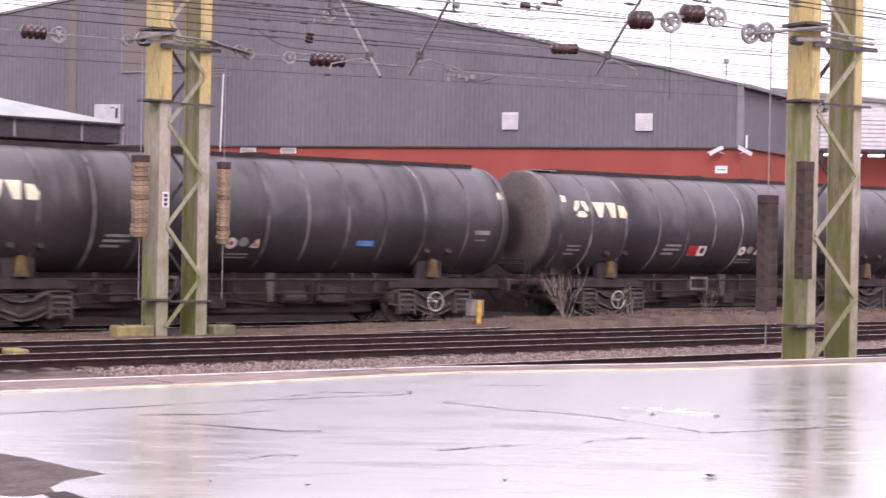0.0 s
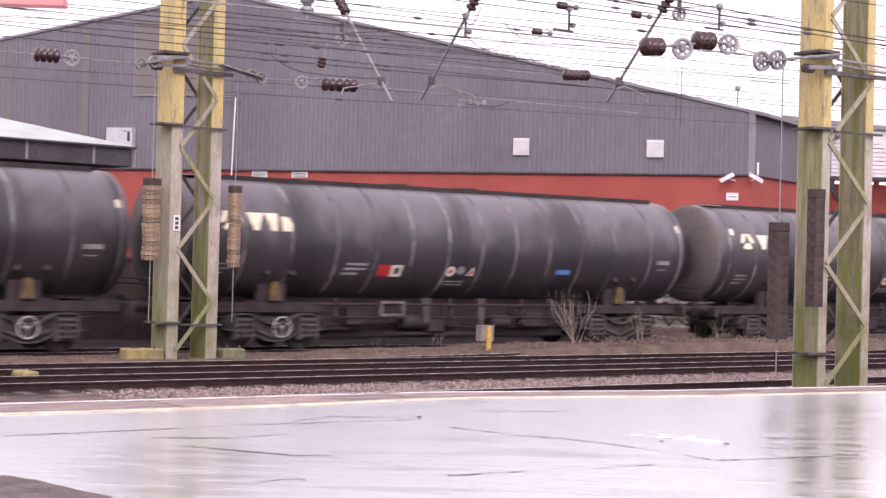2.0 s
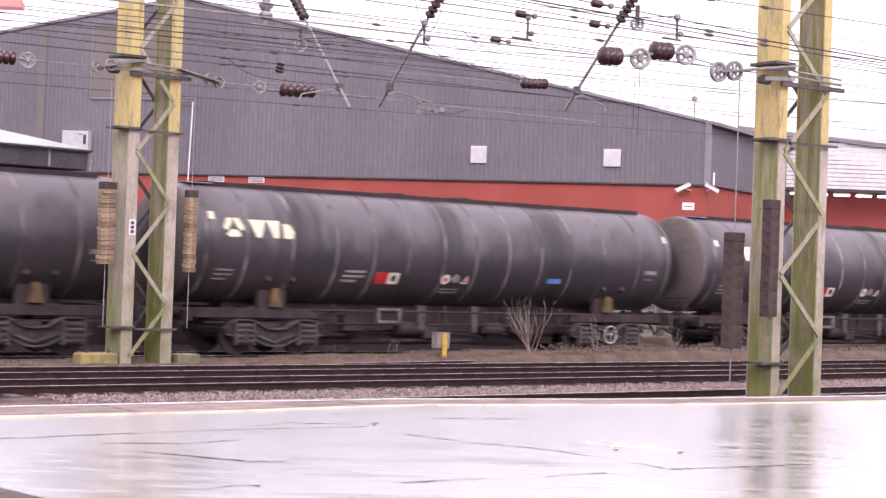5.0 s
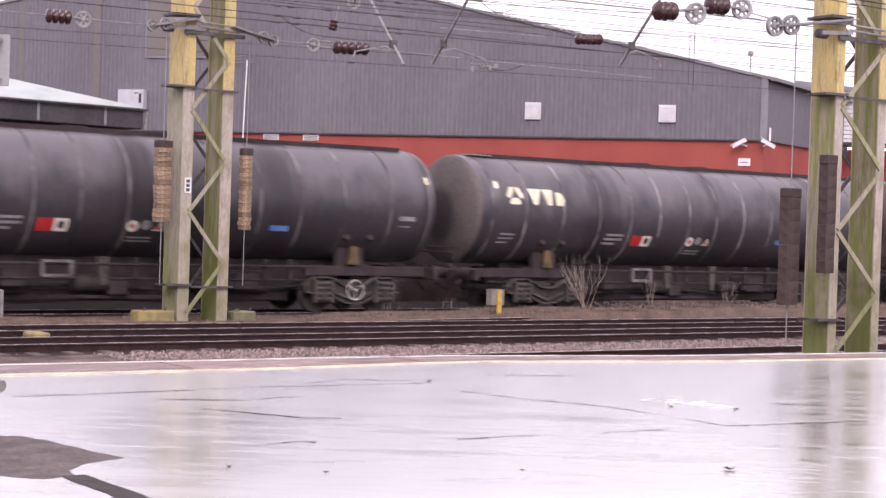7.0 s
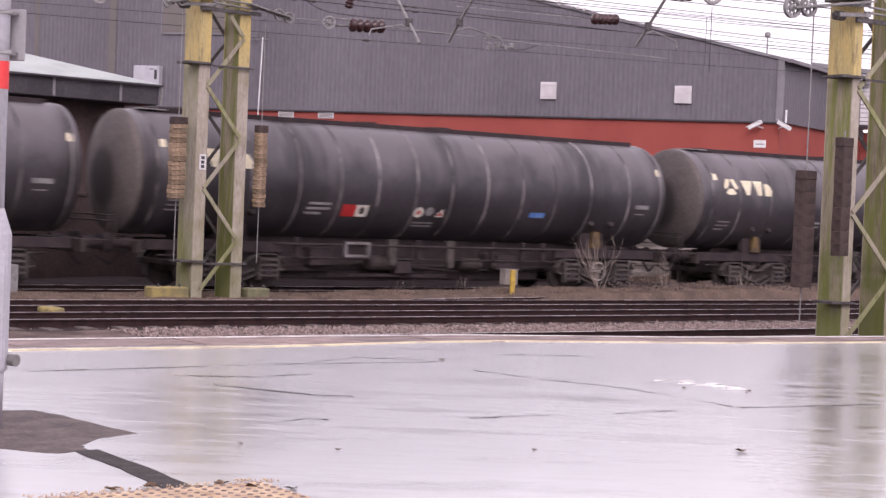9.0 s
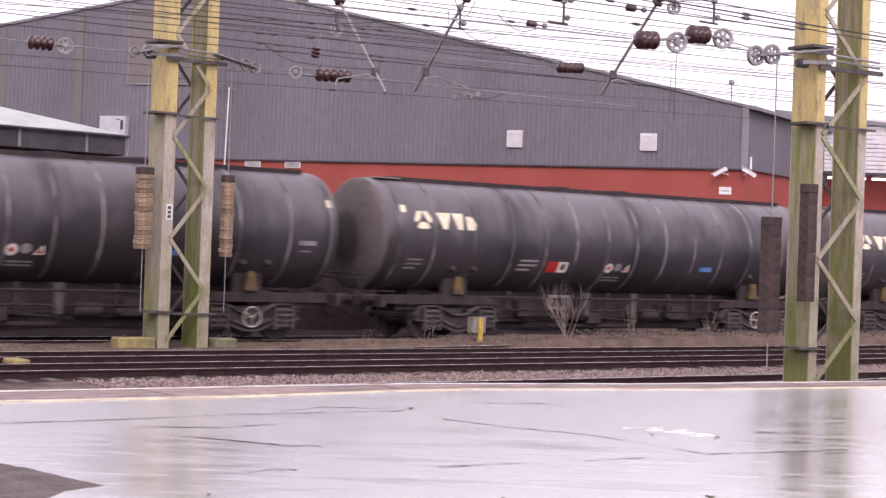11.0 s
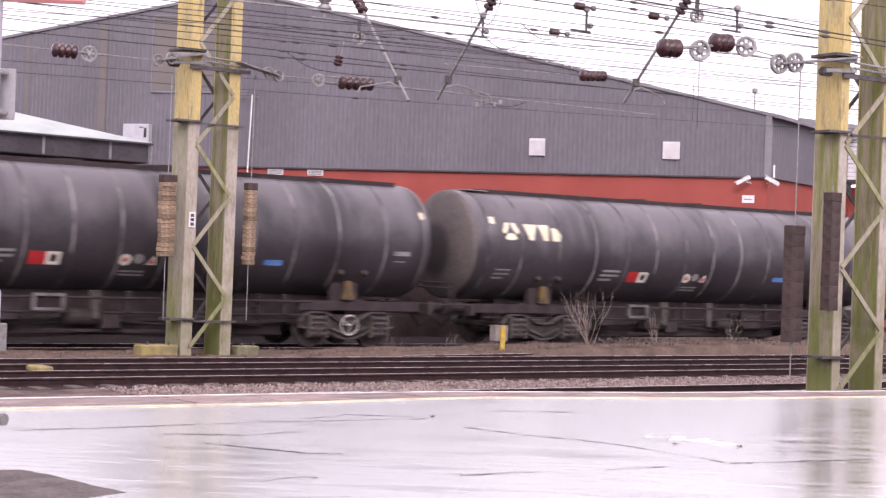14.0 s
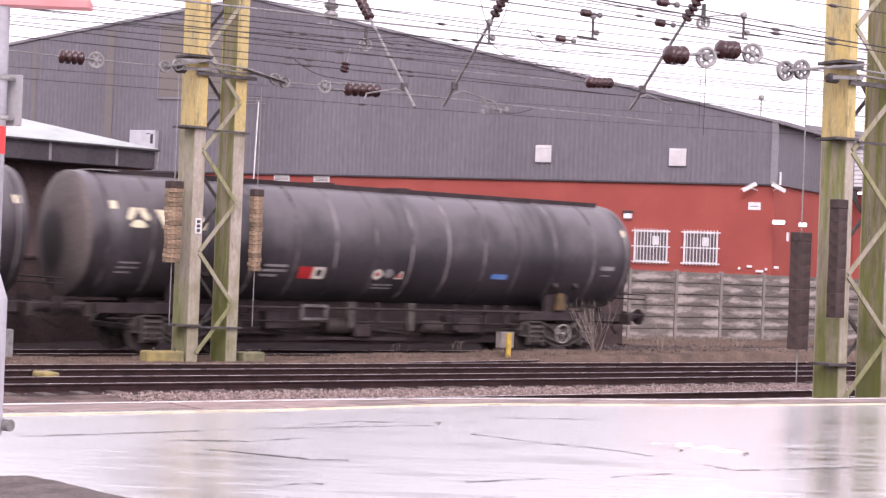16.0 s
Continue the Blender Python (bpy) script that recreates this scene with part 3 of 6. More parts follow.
def bank_top(x):
    """The bank beside the siding rises to the east."""
    return -0.03 + 0.13 * min(1, max(0, (x - 20) / 5)) + 0.16 * min(1, max(0, (x - 26) / 8))


ground()
earth_strip("earth_bank", -10, 60, 32.35, 34.5, lambda x, y: bank_top(x) + 0.09 * noise.noise((x * 0.35, y * 0.5, 0)), "low brown bank of earth and cinders along the siding")
earth_strip("fence_bank", 36, 62, 38.6, 42.6, lambda x, y: 0.05 + 0.1 * noise.noise((x * 0.5, y * 0.5, 4)), "weedy brown earth at the foot of the fence")
ballast_bed(20.6, 24.3)
ballast_bed(26.3, 32.4)
ballast_bed(24.2, 26.2, M_STONEBED, "pinkish-grey ballast shoulder between the two lines")
# near-black colour here stands for the shade beneath the train
ballast_bed(34.2, 39.0, M_UNDER, "siding ballast, blackened for the shade under the wagons")
track(RAILS_FAR[0], RAILS_FAR[1], 10, 62, "running line of worn steel rails on dark sleepers")
track(RAILS_FAR[2], RAILS_FAR[3], 8, 56, "running line of worn steel rails on dark sleepers")
track(RAILS_NEAR[0], RAILS_NEAR[1], 6, 46, "line beside the platform, half hidden by its edge")
track(TRAIN_Y + 0.7525, TRAIN_Y - 0.7525, 10, 55, "siding under the tank wagons")
scatter_stones("ballast_stones", 12.2, 40, 24.2, 26.4, -0.15, 11000, 0.02, 0.042, M_STONE, "loose pinkish-grey ballast stones beside the line")
scatter_stones("track_stones", 10, 50, 26.4, 32.2, -0.15, 1200, 0.025, 0.05, M_STONE, "loose ballast stones between the rails")
scatter_stones("bank_stones", 30, 60, 32.7, 34.2, 0.22, 2500, 0.02, 0.05, M_DARKSTONE, "grey stones on the cinder bank", 0.1)


def bond_plate(x, y):
    o = tagged(empty("track_plate", x, y, -0.10), "small pale grey plate bolted between the rails", "track plate", "plates between the rails", "structure")
    part("plate", boxed(-0.55, 0.55, -0.13, 0.13, -0.03, 0.02, 0.01), M_GALV, o)
    part("base", boxed(-0.45, 0.45, -0.09, 0.09, -0.09, -0.031), M_SLEEPER, o)


for q in ((23.69, 30.4), (28.19, 28.68), (35.0, 32.12), (28.56, 27.02)):
    bond_plate(*q)


def diverging_rail():
    bm = rail_mesh(0, 0, 60)
    t = tagged(empty("turnout_rail", 22.5, 31.9, 0, 8.2), "bright rail of a line that branches away", "rail", kind="structure")
    r = part("rail", bm, M_RAIL, t)
    part("rail_head", boxed(0, 60, -0.033, 0.033, -0.0045, 0.0), M_RAILTOP, r)


diverging_rail()


# ---- platform ----
def strip(name, xs, near, far, z0, z1, mat, label, category):
    bm = bmesh.new()
    rows = []
    for x in xs:
        rows.append([bm.verts.new((x, near(x), z0)), bm.verts.new((x, near(x), z1)), bm.verts.new((x, far(x), z1)), bm.verts.new((x, far(x), z0))])
    for p, q in zip(rows, rows[1:]):
        for k in range(4):
            bm.faces.new((p[k], q[k], q[(k + 1) % 4], p[(k + 1) % 4]))
    bm.faces.new(rows[0])
    bm.faces.new(rows[-1][::-1])
    return tagged(finish(name, bm, mat), label, category, kind="structure")


XS = [-60, -20, 0, 3, 6, 8, 10, 10.9, 12, 13, 13.6, 14.5, 15.3, 16.2, 18, 22, 30, 70]


def platform():
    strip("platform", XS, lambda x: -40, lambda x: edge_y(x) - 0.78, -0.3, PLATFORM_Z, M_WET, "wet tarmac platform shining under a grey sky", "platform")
    strip("platform_wall", XS, lambda x: edge_y(x) - 0.78, lambda x: edge_y(x) - 0.12, -0.3, PLATFORM_Z - 0.08, M_POST, "stained concrete platform wall", "platform wall")
    cop = tagged(empty("platform_coping"), "pinkish worn coping slabs along the platform edge", "coping", kind="structure")
    x = -6.0
    while x < 34:
        w = 0.9
        a, b = edge_y(x + 0.01), edge_y(x + w - 0.012)
        bm = prism(bmesh.new(), [(x + 0.011, a - 0.775), (x + w - 0.011, b - 0.775), (x + w - 0.011, b), (x + 0.011, a)], PLATFORM_Z - 0.078, PLATFORM_Z + random.uniform(0.0, 0.006))
        part("coping_slab", bm, M_COPING, cop)
        x += w
    strip("white_edge_line", XS, lambda x: edge_y(x) - 0.085, lambda x: edge_y(x) - 0.025, PLATFORM_Z + 0.004, PLATFORM_Z + 0.010, M_LINE, "worn white line along the platform edge", "painted line")
    strip("yellow_line", XS, lambda x: edge_y(x) - (1.05 if x < 9 else 0.80), lambda x: edge_y(x) - (0.97 if x < 9 else 0.73) , PLATFORM_Z - 0.002, PLATFORM_Z + 0.009, M_YLINE, "faded yellow safety line on the platform", "painted line")


platform()


# ---- the tank wagons ----
PITCH, LENGTH = 17.512, 15.36
TANK_R, TANK_Z = 1.44, 2.69


def wheelset(parent, x, name="wheelset"):
    bm = bmesh.new()
    for s in (-1, 1):
        lathe(bm, [(-0.065, 0.40), (-0.065, 0.44), (0.0, 0.455), (0.065, 0.455), (0.068, 0.40), (0.03, 0.36), (0.02, 0.16), (0.07, 0.13), (0.07, 0.09)], Matrix.Translation((0, s * 0.76, 0)) @ pose(0, 0, 0, 90 * s, 0, 0), 24)
    tube(bm, (0, -1.0, 0), (0, 1.0, 0), 0.08, sides=10)
    for s in (-1, 1):
        for k in range(3):
            a = k * math.tau / 3
            tube(bm, (0.25 * math.cos(a), s * 0.80, 0.25 * math.sin(a)), (0.25 * math.cos(a), s * 0.835, 0.25 * math.sin(a)), 0.04, sides=6)
    w = part(name, bm, M_WHEELDUST, parent, "brown-dusted steel wheels on their axle")
    w.location = (x, 0, 0.455)
    return w


def bogie(wagon, x):
    """Two sprung side frames, bolster, brake beams; the wheelsets are parts of the wagon's bogie."""
    bm = bmesh.new()
    box(bm, -0.25, 0.25, -0.95, 0.95, 0.50, 0.78, 0.03)
    box(bm, -1.25, 1.25, -0.05, 0.05, 0.5, 0.6)
    for s in (-1, 1):
        box(bm, s * 1.32 - 0.05, s * 1.32 + 0.05, -1.05, 1.05, 0.55, 0.68, 0.02)
    b = part("bogie", bm, M_IRON, wagon, "three-piece bogie caked in brake dust")
    b.location = (x, 0, 0)
    arch = [(0, 0.64), (0.30, 0.67), (0.52, 0.80), (0.70, 0.865), (1.10, 0.865), (1.27, 0.79), (1.36, 0.64)]
    belly = [(1.36, 0.53), (1.08, 0.50), (0.72, 0.50), (0.52, 0.38), (0.28, 0.28), (0, 0.25)]
    top = [(-x1, z1) for x1, z1 in arch[:0:-1]] + arch
    bot = belly + [(-x1, z1) for x1, z1 in belly[-2::-1]]
    for s in (-1, 1):
        f = bmesh.new()
        out = top + bot
        lo = [f.verts.new((px, s * 1.00, pz)) for px, pz in out]
        hi = [f.verts.new((px, s * 1.08, pz)) for px, pz in out]
        f.faces.new(lo)
        f.faces.new(hi[::-1])
        for i in range(len(out)):
            j = (i + 1) % len(out)
            f.faces.new((lo[i], lo[j], hi[j], hi[i]))
        part("side_frame", f, M_IRON, b, "deep-bellied cast side frame")
        for line, lift in ((top, 0.012), (bot, -0.012)):
            g = bmesh.new()
            rows = [[g.verts.new((px, s * yy, pz + lift + dz)) for yy, dz in ((0.97, -0.018), (1.19, -0.018), (1.19, 0.018), (0.97, 0.018))] for px, pz in line]
            for p, q in zip(rows, rows[1:]):
                for k in range(4):
                    g.faces.new((p[k], p[(k + 1) % 4], q[(k + 1) % 4], q[k]))
            g.faces.new(rows[0])
            g.faces.new(rows[-1][::-1])
            part("frame_flange", g, M_SPRING, b, "dust-caked flange")
        for sx in (-1, 1):
            # dark box behind paler ribs: the slots' shade is put into its colour
            g = bmesh.new()
            box(g, sx * 0.9 - 0.17, sx * 0.9 + 0.17, s * 1.15 - 0.05, s * 1.15 + 0.05, 0.27, 0.80, 0.03)
            tube(g, (sx * 0.9, s * 1.10, 0.455), (sx * 0.9, s * 1.24, 0.455), 0.13, sides=14)
            part("axlebox", g, M_UNDER, b, "axlebox, dark for the shaded slots between its ribs")
            for k in range(4):
                g = boxed(sx * 0.9 - 0.20, sx * 0.9 + 0.20, s * 1.21 - 0.03, s * 1.21 + 0.03, 0.34 + k * 0.125, 0.40 + k * 0.125, 0.012)
                part("axlebox_rib", g, M_SPRING, b)
            for xx in (sx * 0.9 - 0.24, sx * 0.9 + 0.24):
                part("horn_guide", boxed(xx - 0.035, xx + 0.035, s * 1.15 - 0.09, s * 1.15 + 0.09, 0.26, 0.82, 0.012), M_SPRING, b, "dusty horn guide")
        g = bmesh.new()
        beam(g, (-0.55, s * 1.13, 0.52), (0.0, s * 1.13, 0.33), 0.05, 0.06)
        beam(g, (0.55, s * 1.13, 0.52), (0.0, s * 1.13, 0.33), 0.05, 0.06)
        part("brake_rod", g, M_SPRING, b)
    return [wheelset(b, -0.9), wheelset(b, 0.9)], b


def on_tank(bm, x0, x1, z0, z1, lift=0.008, steps=4, side=-1):
    """A patch that follows the barrel between two heights on one side."""
    rows = []
    for i in range(steps + 1):
        z = z0 + (z1 - z0) * i / steps
        y = side * (math.sqrt(max(0.0, TANK_R ** 2 - (z - TANK_Z) ** 2)) + lift)
        rows.append((bm.verts.new((x0, y, z)), bm.verts.new((x1, y, z))))
    for a, b in zip(rows, rows[1:]):
        bm.faces.new((a[0], a[1], b[1], b[0]))
    return bm


def patch_poly(bm, outline, lift=0.009, side=-1, steps=7):
    """An outline (x, z) laid on the barrel in level slices, so that it follows the curve."""
    zs = [z for x, z in outline]
    rows = []
    for i in range(steps + 1):
        z = min(zs) + (max(zs) - min(zs)) * min(max(i / steps, 0.001), 0.999)
        xs = []
        for (xa, za), (xb, zb) in zip(outline, outline[1:] + outline[:1]):
            if (za - z) * (zb - z) <= 0 and za != zb:
                xs.append(xa + (xb - xa) * (z - za) / (zb - za))
        y = side * (math.sqrt(max(0.0, TANK_R ** 2 - (z - TANK_Z) ** 2)) + lift)
        rows.append((bm.verts.new((min(xs), y, z)), bm.verts.new((max(xs), y, z))))
    for p, q in zip(rows, rows[1:]):
        bm.faces.new((p[0], p[1], q[1], q[0]))
    return bm


def hand_wheel(parent, x, z=0.56, y=-1.3):
    bm = bmesh.new()
    m = Matrix.Translation((x, y, z)) @ pose(0, 0, 0, 90, 0, 0)
    ringed(bm, m, 0.24, 0.016, 28, 6)
    for k in range(3):
        a = k * math.tau / 3 + 0.5
        tube(bm, (x, y, z), (x + 0.235 * math.cos(a), y, z + 0.235 * math.sin(a)), 0.009, sides=6)
    tube(bm, (x, y - 0.03, z), (x, y + 0.25, z), 0.03, sides=8)
    part("hand_brake_wheel", bm, M_WHEEL, parent, "white three-spoked hand brake wheel")


BANDS = [-0.12, 1.0, 2.3, 3.62, 4.78, 5.88, 7.04, 8.13, 9.27, 10.43, 11.55, 12.78, 14.17, 15.34]


def tank_wagon():
    w = tagged(empty("tank_wagon"), "black bogie oil tank wagon grey with road dust", "tank wagon", "tank wagons of the train")
    m = Matrix.Translation((0, 0, TANK_Z)) @ pose(0, 0, 0, 0, 90, 0)
    bm = bmesh.new()
    n = 22
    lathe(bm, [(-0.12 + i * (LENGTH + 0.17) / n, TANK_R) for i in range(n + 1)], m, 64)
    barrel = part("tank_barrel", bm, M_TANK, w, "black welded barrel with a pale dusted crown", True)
    for x0, s, rim, deep in ((-0.121, -1, 0.36, 0.26), (LENGTH + 0.051, 1, 0.02, 0.22)):
        bm = bmesh.new()
        lathe(bm, [(0, TANK_R), (s * rim, TANK_R)], Matrix.Translation((x0, 0, 0)) @ m, 48)
        bmesh.ops.delete(bm, geom=[f for f in bm.faces if len(f.verts) > 4], context="FACES")
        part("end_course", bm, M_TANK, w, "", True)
        bm = bmesh.new()
        prof = [(s * (rim + 0.001 + 0.15 * math.sin(k * math.pi / 16)), TANK_R - 0.15 + 0.15 * math.cos(k * math.pi / 16)) for k in range(7)]
        z6, r6 = prof[-1]
        prof += [(z6 + s * deep * (1 - (f / 10) ** 2), max(0.015, r6 * f / 10)) for f in range(9, -1, -1)]
        lathe(bm, prof, Matrix.Translation((x0, 0, 0)) @ m, 48)
        part("dished_end", bm, M_END if s < 0 else M_TANK, w, "grimed shallow dished tank end with a tight knuckle", True)
    for x in BANDS:
        bm = bmesh.new()
        lathe(bm, [(x - 0.034, TANK_R - 0.005), (x - 0.024, TANK_R + 0.009), (x + 0.024, TANK_R + 0.009), (x + 0.034, TANK_R - 0.005)], m, 64)
        bmesh.ops.delete(bm, geom=[f for f in bm.faces if len(f.verts) > 4], context="FACES")
        part("weld_band", bm, M_WELD, barrel, "", True)
    # roof walkway and manhole gear
    bm = bmesh.new()
    box(bm, 0.3, LENGTH - 0.25, -0.36, 0.36, 4.155, 4.195, 0.008)
    for y in (-0.37, 0.33):
        box(bm, 0.32, LENGTH - 0.28, y, y + 0.04, 4.08, 4.16)
    part("walkway", bm, M_UNDER, w, "dark steel roof walkway")
    for x in (6.3, 8.6):
        bm = bmesh.new()
        tube(bm, (x, 0, 4.01), (x, 0, 4.20), 0.30, sides=20)
        tube(bm, (x, 0, 4.20), (x, 0, 4.23), 0.33, sides=20)
        part("manhole", bm, M_IRON, w)
    bm = bmesh.new()
    box(bm, -0.18, 0.55, -0.42, 0.30, 4.135, 4.16)
    part("end_step_plate", bm, M_LETTER, w, "pale worn step plate")
    # underframe stubs, headstocks, buffers
    for x, s in ((-0.2, -1), (LENGTH + 0.2, 1)):
        bm = bmesh.new()
        box(bm, min(x - 0.35 * s, x - 3.6 * s) if s > 0 else x - 0.0, max(x - 0.35 * s, x) if s > 0 else x + 3.6, -1.0, -0.86, 0.92, 1.16, 0.01)
        box(bm, min(x - 0.35 * s, x - 3.6 * s) if s > 0 else x - 0.0, max(x - 0.35 * s, x) if s > 0 else x + 3.6, 0.86, 1.0, 0.92, 1.16, 0.01)
        box(bm, x - 1.9 * s - 0.3, x - 1.9 * s + 0.3, -0.86, 0.86, 0.85, 1.2)
        part("sole_bar", bm, M_UNDER, w)
        bm = bmesh.new()
        hx = x + 0.2 * s
        box(bm, hx - 0.07, hx + 0.07, -1.22, 1.22, 0.84, 1.15, 0.015)
        h = part("headstock", bm, M_IRON, w)
        for y in (-0.86, 0.86):
            bm = bmesh.new()
            mm = Matrix.Translation((hx + 0.07 * s, y, 1.055)) @ pose(0, 0, 0, 0, 90 * s, 0)
            lathe(bm, [(0, 0.17), (0.03, 0.17), (0.035, 0.125), (0.30, 0.125), (0.305, 0.095), (0.50, 0.095), (0.52, 0.22), (0.575, 0.225), (0.605, 0.14)], mm, 18)
            part("buffer", bm, M_UNDER, h, "oily black buffer")
        bm = bmesh.new()
        tube(bm, (hx, 0.1, 1.0), (hx + 0.45 * s, 0.1, 0.95), 0.05, sides=8)
        part("coupling", bm, M_UNDER, h)
        bm = bmesh.new()
        tube(bm, (hx, -0.35, 0.85), (hx + 0.3 * s, -0.3, 0.55), 0.03, sides=8)
        tube(bm, (hx + 0.3 * s, -0.3, 0.55), (hx + 0.62 * s, -0.2, 0.75), 0.03, sides=8)
        part("brake_hose", bm, M_UNDER, h)
        # handrails and ladder on the end
        bm = bmesh.new()
        ex = hx + 0.60 * s
        for z in (1.55, 1.68):
            tube(bm, (ex, -1.15, z), (ex, 1.15, z), 0.018, sides=6)
        for y in (-1.15, 1.15):
            tube(bm, (ex, y, 1.12), (ex, y, 1.68), 0.018, sides=6)
            tube(bm, (hx, y, 1.12), (ex, y, 1.12), 0.018, sides=6)
        part("end_rail", bm, M_IRON, h)
    # saddles over the bogies, with grimy yellow brackets and lifting lugs
    for x in (2.06, 13.3):
        for y in (-0.95, 0.75):
            part("saddle", boxed(x - 0.40, x + 0.40, y, y + 0.2, 1.1, 1.76, 0.03), M_UNDER, w)
        bm = bmesh.new()
        outline = [(x - 0.09, 1.66), (x + 0.10, 1.66), (x + 0.18, 1.20), (x - 0.15, 1.20)]
        vs = [bm.verts.new((px, -1.10, pz)) for px, pz in outline] + [bm.verts.new((px, -0.98, pz)) for px, pz in outline]
        bm.faces.new(vs[:4])
        bm.faces.new(vs[4:][::-1])
        for i in range(4):
            j = (i + 1) % 4
            bm.faces.new((vs[i], vs[j], vs[4 + j], vs[4 + i]))
        part("saddle_bracket", bm, M_OCHRE, w, "grimy ochre yellow bracket")
        for k in (-0.32, 0.38):
            bm = bmesh.new()
            tube(bm, (x + k, -1.25, 1.90), (x + k, -1.14, 1.84), 0.09, sides=8)
            part("lifting_lug", bm, M_IRON, w)
    # two dark masses added to keep the space under the barrel dark
    part("centre_sill", boxed(1.0, LENGTH - 1.0, -0.30, 0.30, 0.50, 1.30, 0.02), M_UNDER, w, "deep dark centre sill, added to fill the gap under the barrel")
    part("belly_beam", boxed(3.5, 11.9, -0.34, 0.34, 0.27, 0.52, 0.03), M_UNDER, w, "low dark filler beam added between the bogies")
    # pipes and gear slung below
    bm = bmesh.new()
    tube(bm, (3.2, -1.0, 1.13), (12.3, -1.0, 1.13), 0.03, sides=6)
    tube(bm, (0.2, -0.9, 0.80), (15.0, -0.9, 0.80), 0.022, sides=6)
    tube(bm, (3.4, -0.45, 0.62), (12, -0.45, 0.62), 0.04, sides=6)
    part("pipe", bm, M_IRON, w)
    bm = bmesh.new()
    for x0, x1, z0, z1 in ((5.10, 5.16, 0.84, 1.22), (5.78, 5.84, 0.84, 1.22), (5.10, 5.84, 1.16, 1.22), (5.10, 5.84, 0.84, 0.90)):
        box(bm, x0, x1, -1.2, -1.1, z0, z1)
    part("valve_guard", bm, M_WELD, w, "pale dusty open guard frame")
    for x, low in ((6.65, 0.66), (8.45, 0.60)):
        bm = bmesh.new()
        vs = [bm.verts.new((x + dx, yy, zz)) for yy in (-1.0, -0.90) for dx, zz in ((-0.14, 1.30), (0.14, 1.30), (0.09, low), (-0.06, low))]
        bm.faces.new(vs[:4])
        bm.faces.new(vs[4:][::-1])
        for i in range(4):
            j = (i + 1) % 4
            bm.faces.new((vs[i], vs[j], vs[4 + j], vs[4 + i]))
        part("hanger", bm, M_SPRING, w, "dusty tapered hanger plate")
    for x in (3.9, 7.5, 9.9, 10.9, 11.6):
        part("hanger", boxed(x - 0.06, x + 0.06, -0.95, -0.86, 0.80, 1.3, 0.01), M_UNDER, w)
    for x, r, n in ((6.0, 0.19, 0.9), (8.9, 0.16, 0.7), (9.9, 0.12, 0.5)):
        part("brake_cylinder", lathe(bmesh.new(), [(0, r * 0.75), (0.05, r), (n - 0.05, r), (n, r * 0.75)], Matrix.Translation((x, -0.75, 0.70)) @ pose(0, 0, 0, 0, 90, 0), 16), M_IRON, w)
    for x0, x1, za, zb in ((3.4, 6.1, 0.58, 0.72), (6.3, 9.0, 0.70, 0.50), (9.2, 12.1, 0.52, 0.66)):
        part("brake_pull_rod", beam(bmesh.new(), (x0, -0.62, za), (x1, -0.62, zb), 0.05, 0.05), M_IRON, w)
    for x, za, zb, wide in ((4.6, 0.60, 1.05, 0.30), (7.1, 0.42, 0.78, 0.24), (10.4, 0.55, 0.95, 0.34)):
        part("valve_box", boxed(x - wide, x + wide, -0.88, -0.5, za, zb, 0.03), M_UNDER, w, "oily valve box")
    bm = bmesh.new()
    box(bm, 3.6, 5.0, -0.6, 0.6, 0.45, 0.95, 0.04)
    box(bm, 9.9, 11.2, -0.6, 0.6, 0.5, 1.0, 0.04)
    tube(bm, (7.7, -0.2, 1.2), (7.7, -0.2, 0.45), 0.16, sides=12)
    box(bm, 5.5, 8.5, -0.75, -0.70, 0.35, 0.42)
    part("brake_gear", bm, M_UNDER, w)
    # markings: emblem and name blocks, panels, plates
    lobes = ([(-0.17, 0.23), (-0.012, 0.23), (-0.05, 0.11), (-0.13, -0.02), (-0.22, -0.07), (-0.30, -0.01)], [(0.012, 0.23), (0.17, 0.23), (0.30, -0.01), (0.22, -0.07), (0.13, -0.02), (0.05, 0.11)], [(-0.10, -0.05), (0.10, -0.05), (0.21, -0.17), (0.14, -0.22), (-0.14, -0.22), (-0.21, -0.17)])
    for outline in lobes:
        part("emblem", patch_poly(bmesh.new(), [(0.62 + dx, 3.08 + dz) for dx, dz in outline]), M_CREAM, w, "cream lobe of a three-lobed emblem")
    for outline in ([(1.06, 3.29), (1.52, 3.29), (1.38, 2.87), (1.24, 2.87)], [(1.56, 3.29), (1.92, 3.29), (1.88, 2.87), (1.72, 2.87)], [(2.00, 3.22), (2.20, 3.22), (2.34, 3.02), (2.28, 2.87), (2.03, 2.87)]):
        part("name_block", patch_poly(bmesh.new(), outline), M_CREAM, w, "cream block of the owner's mark")
    for x0 in (-0.04, LENGTH - 0.13):
        part("end_marker", on_tank(bmesh.new(), x0, x0 + 0.16, 3.26, 3.44), M_CREAM, w, "small cream marker")
    for k, (a, b) in enumerate(((0.22, 0.72), (0.20, 0.70), (0.18, 0.54))):
        part("lettering_bar", on_tank(bmesh.new(), a, b, 2.05 - k * 0.11, 2.09 - k * 0.11), M_LETTER, w)
    for k, (a, b) in enumerate(((3.94, 4.58), (3.90, 4.56), (3.88, 4.34))):
        part("lettering_bar", on_tank(bmesh.new(), a, b, 2.10 - k * 0.12, 2.16 - k * 0.12), M_LETTER, w)
    part("hazard_panel", on_tank(bmesh.new(), 4.92, 5.32, 1.84, 2.13), M_RED, w, "red half of the hazard panel")
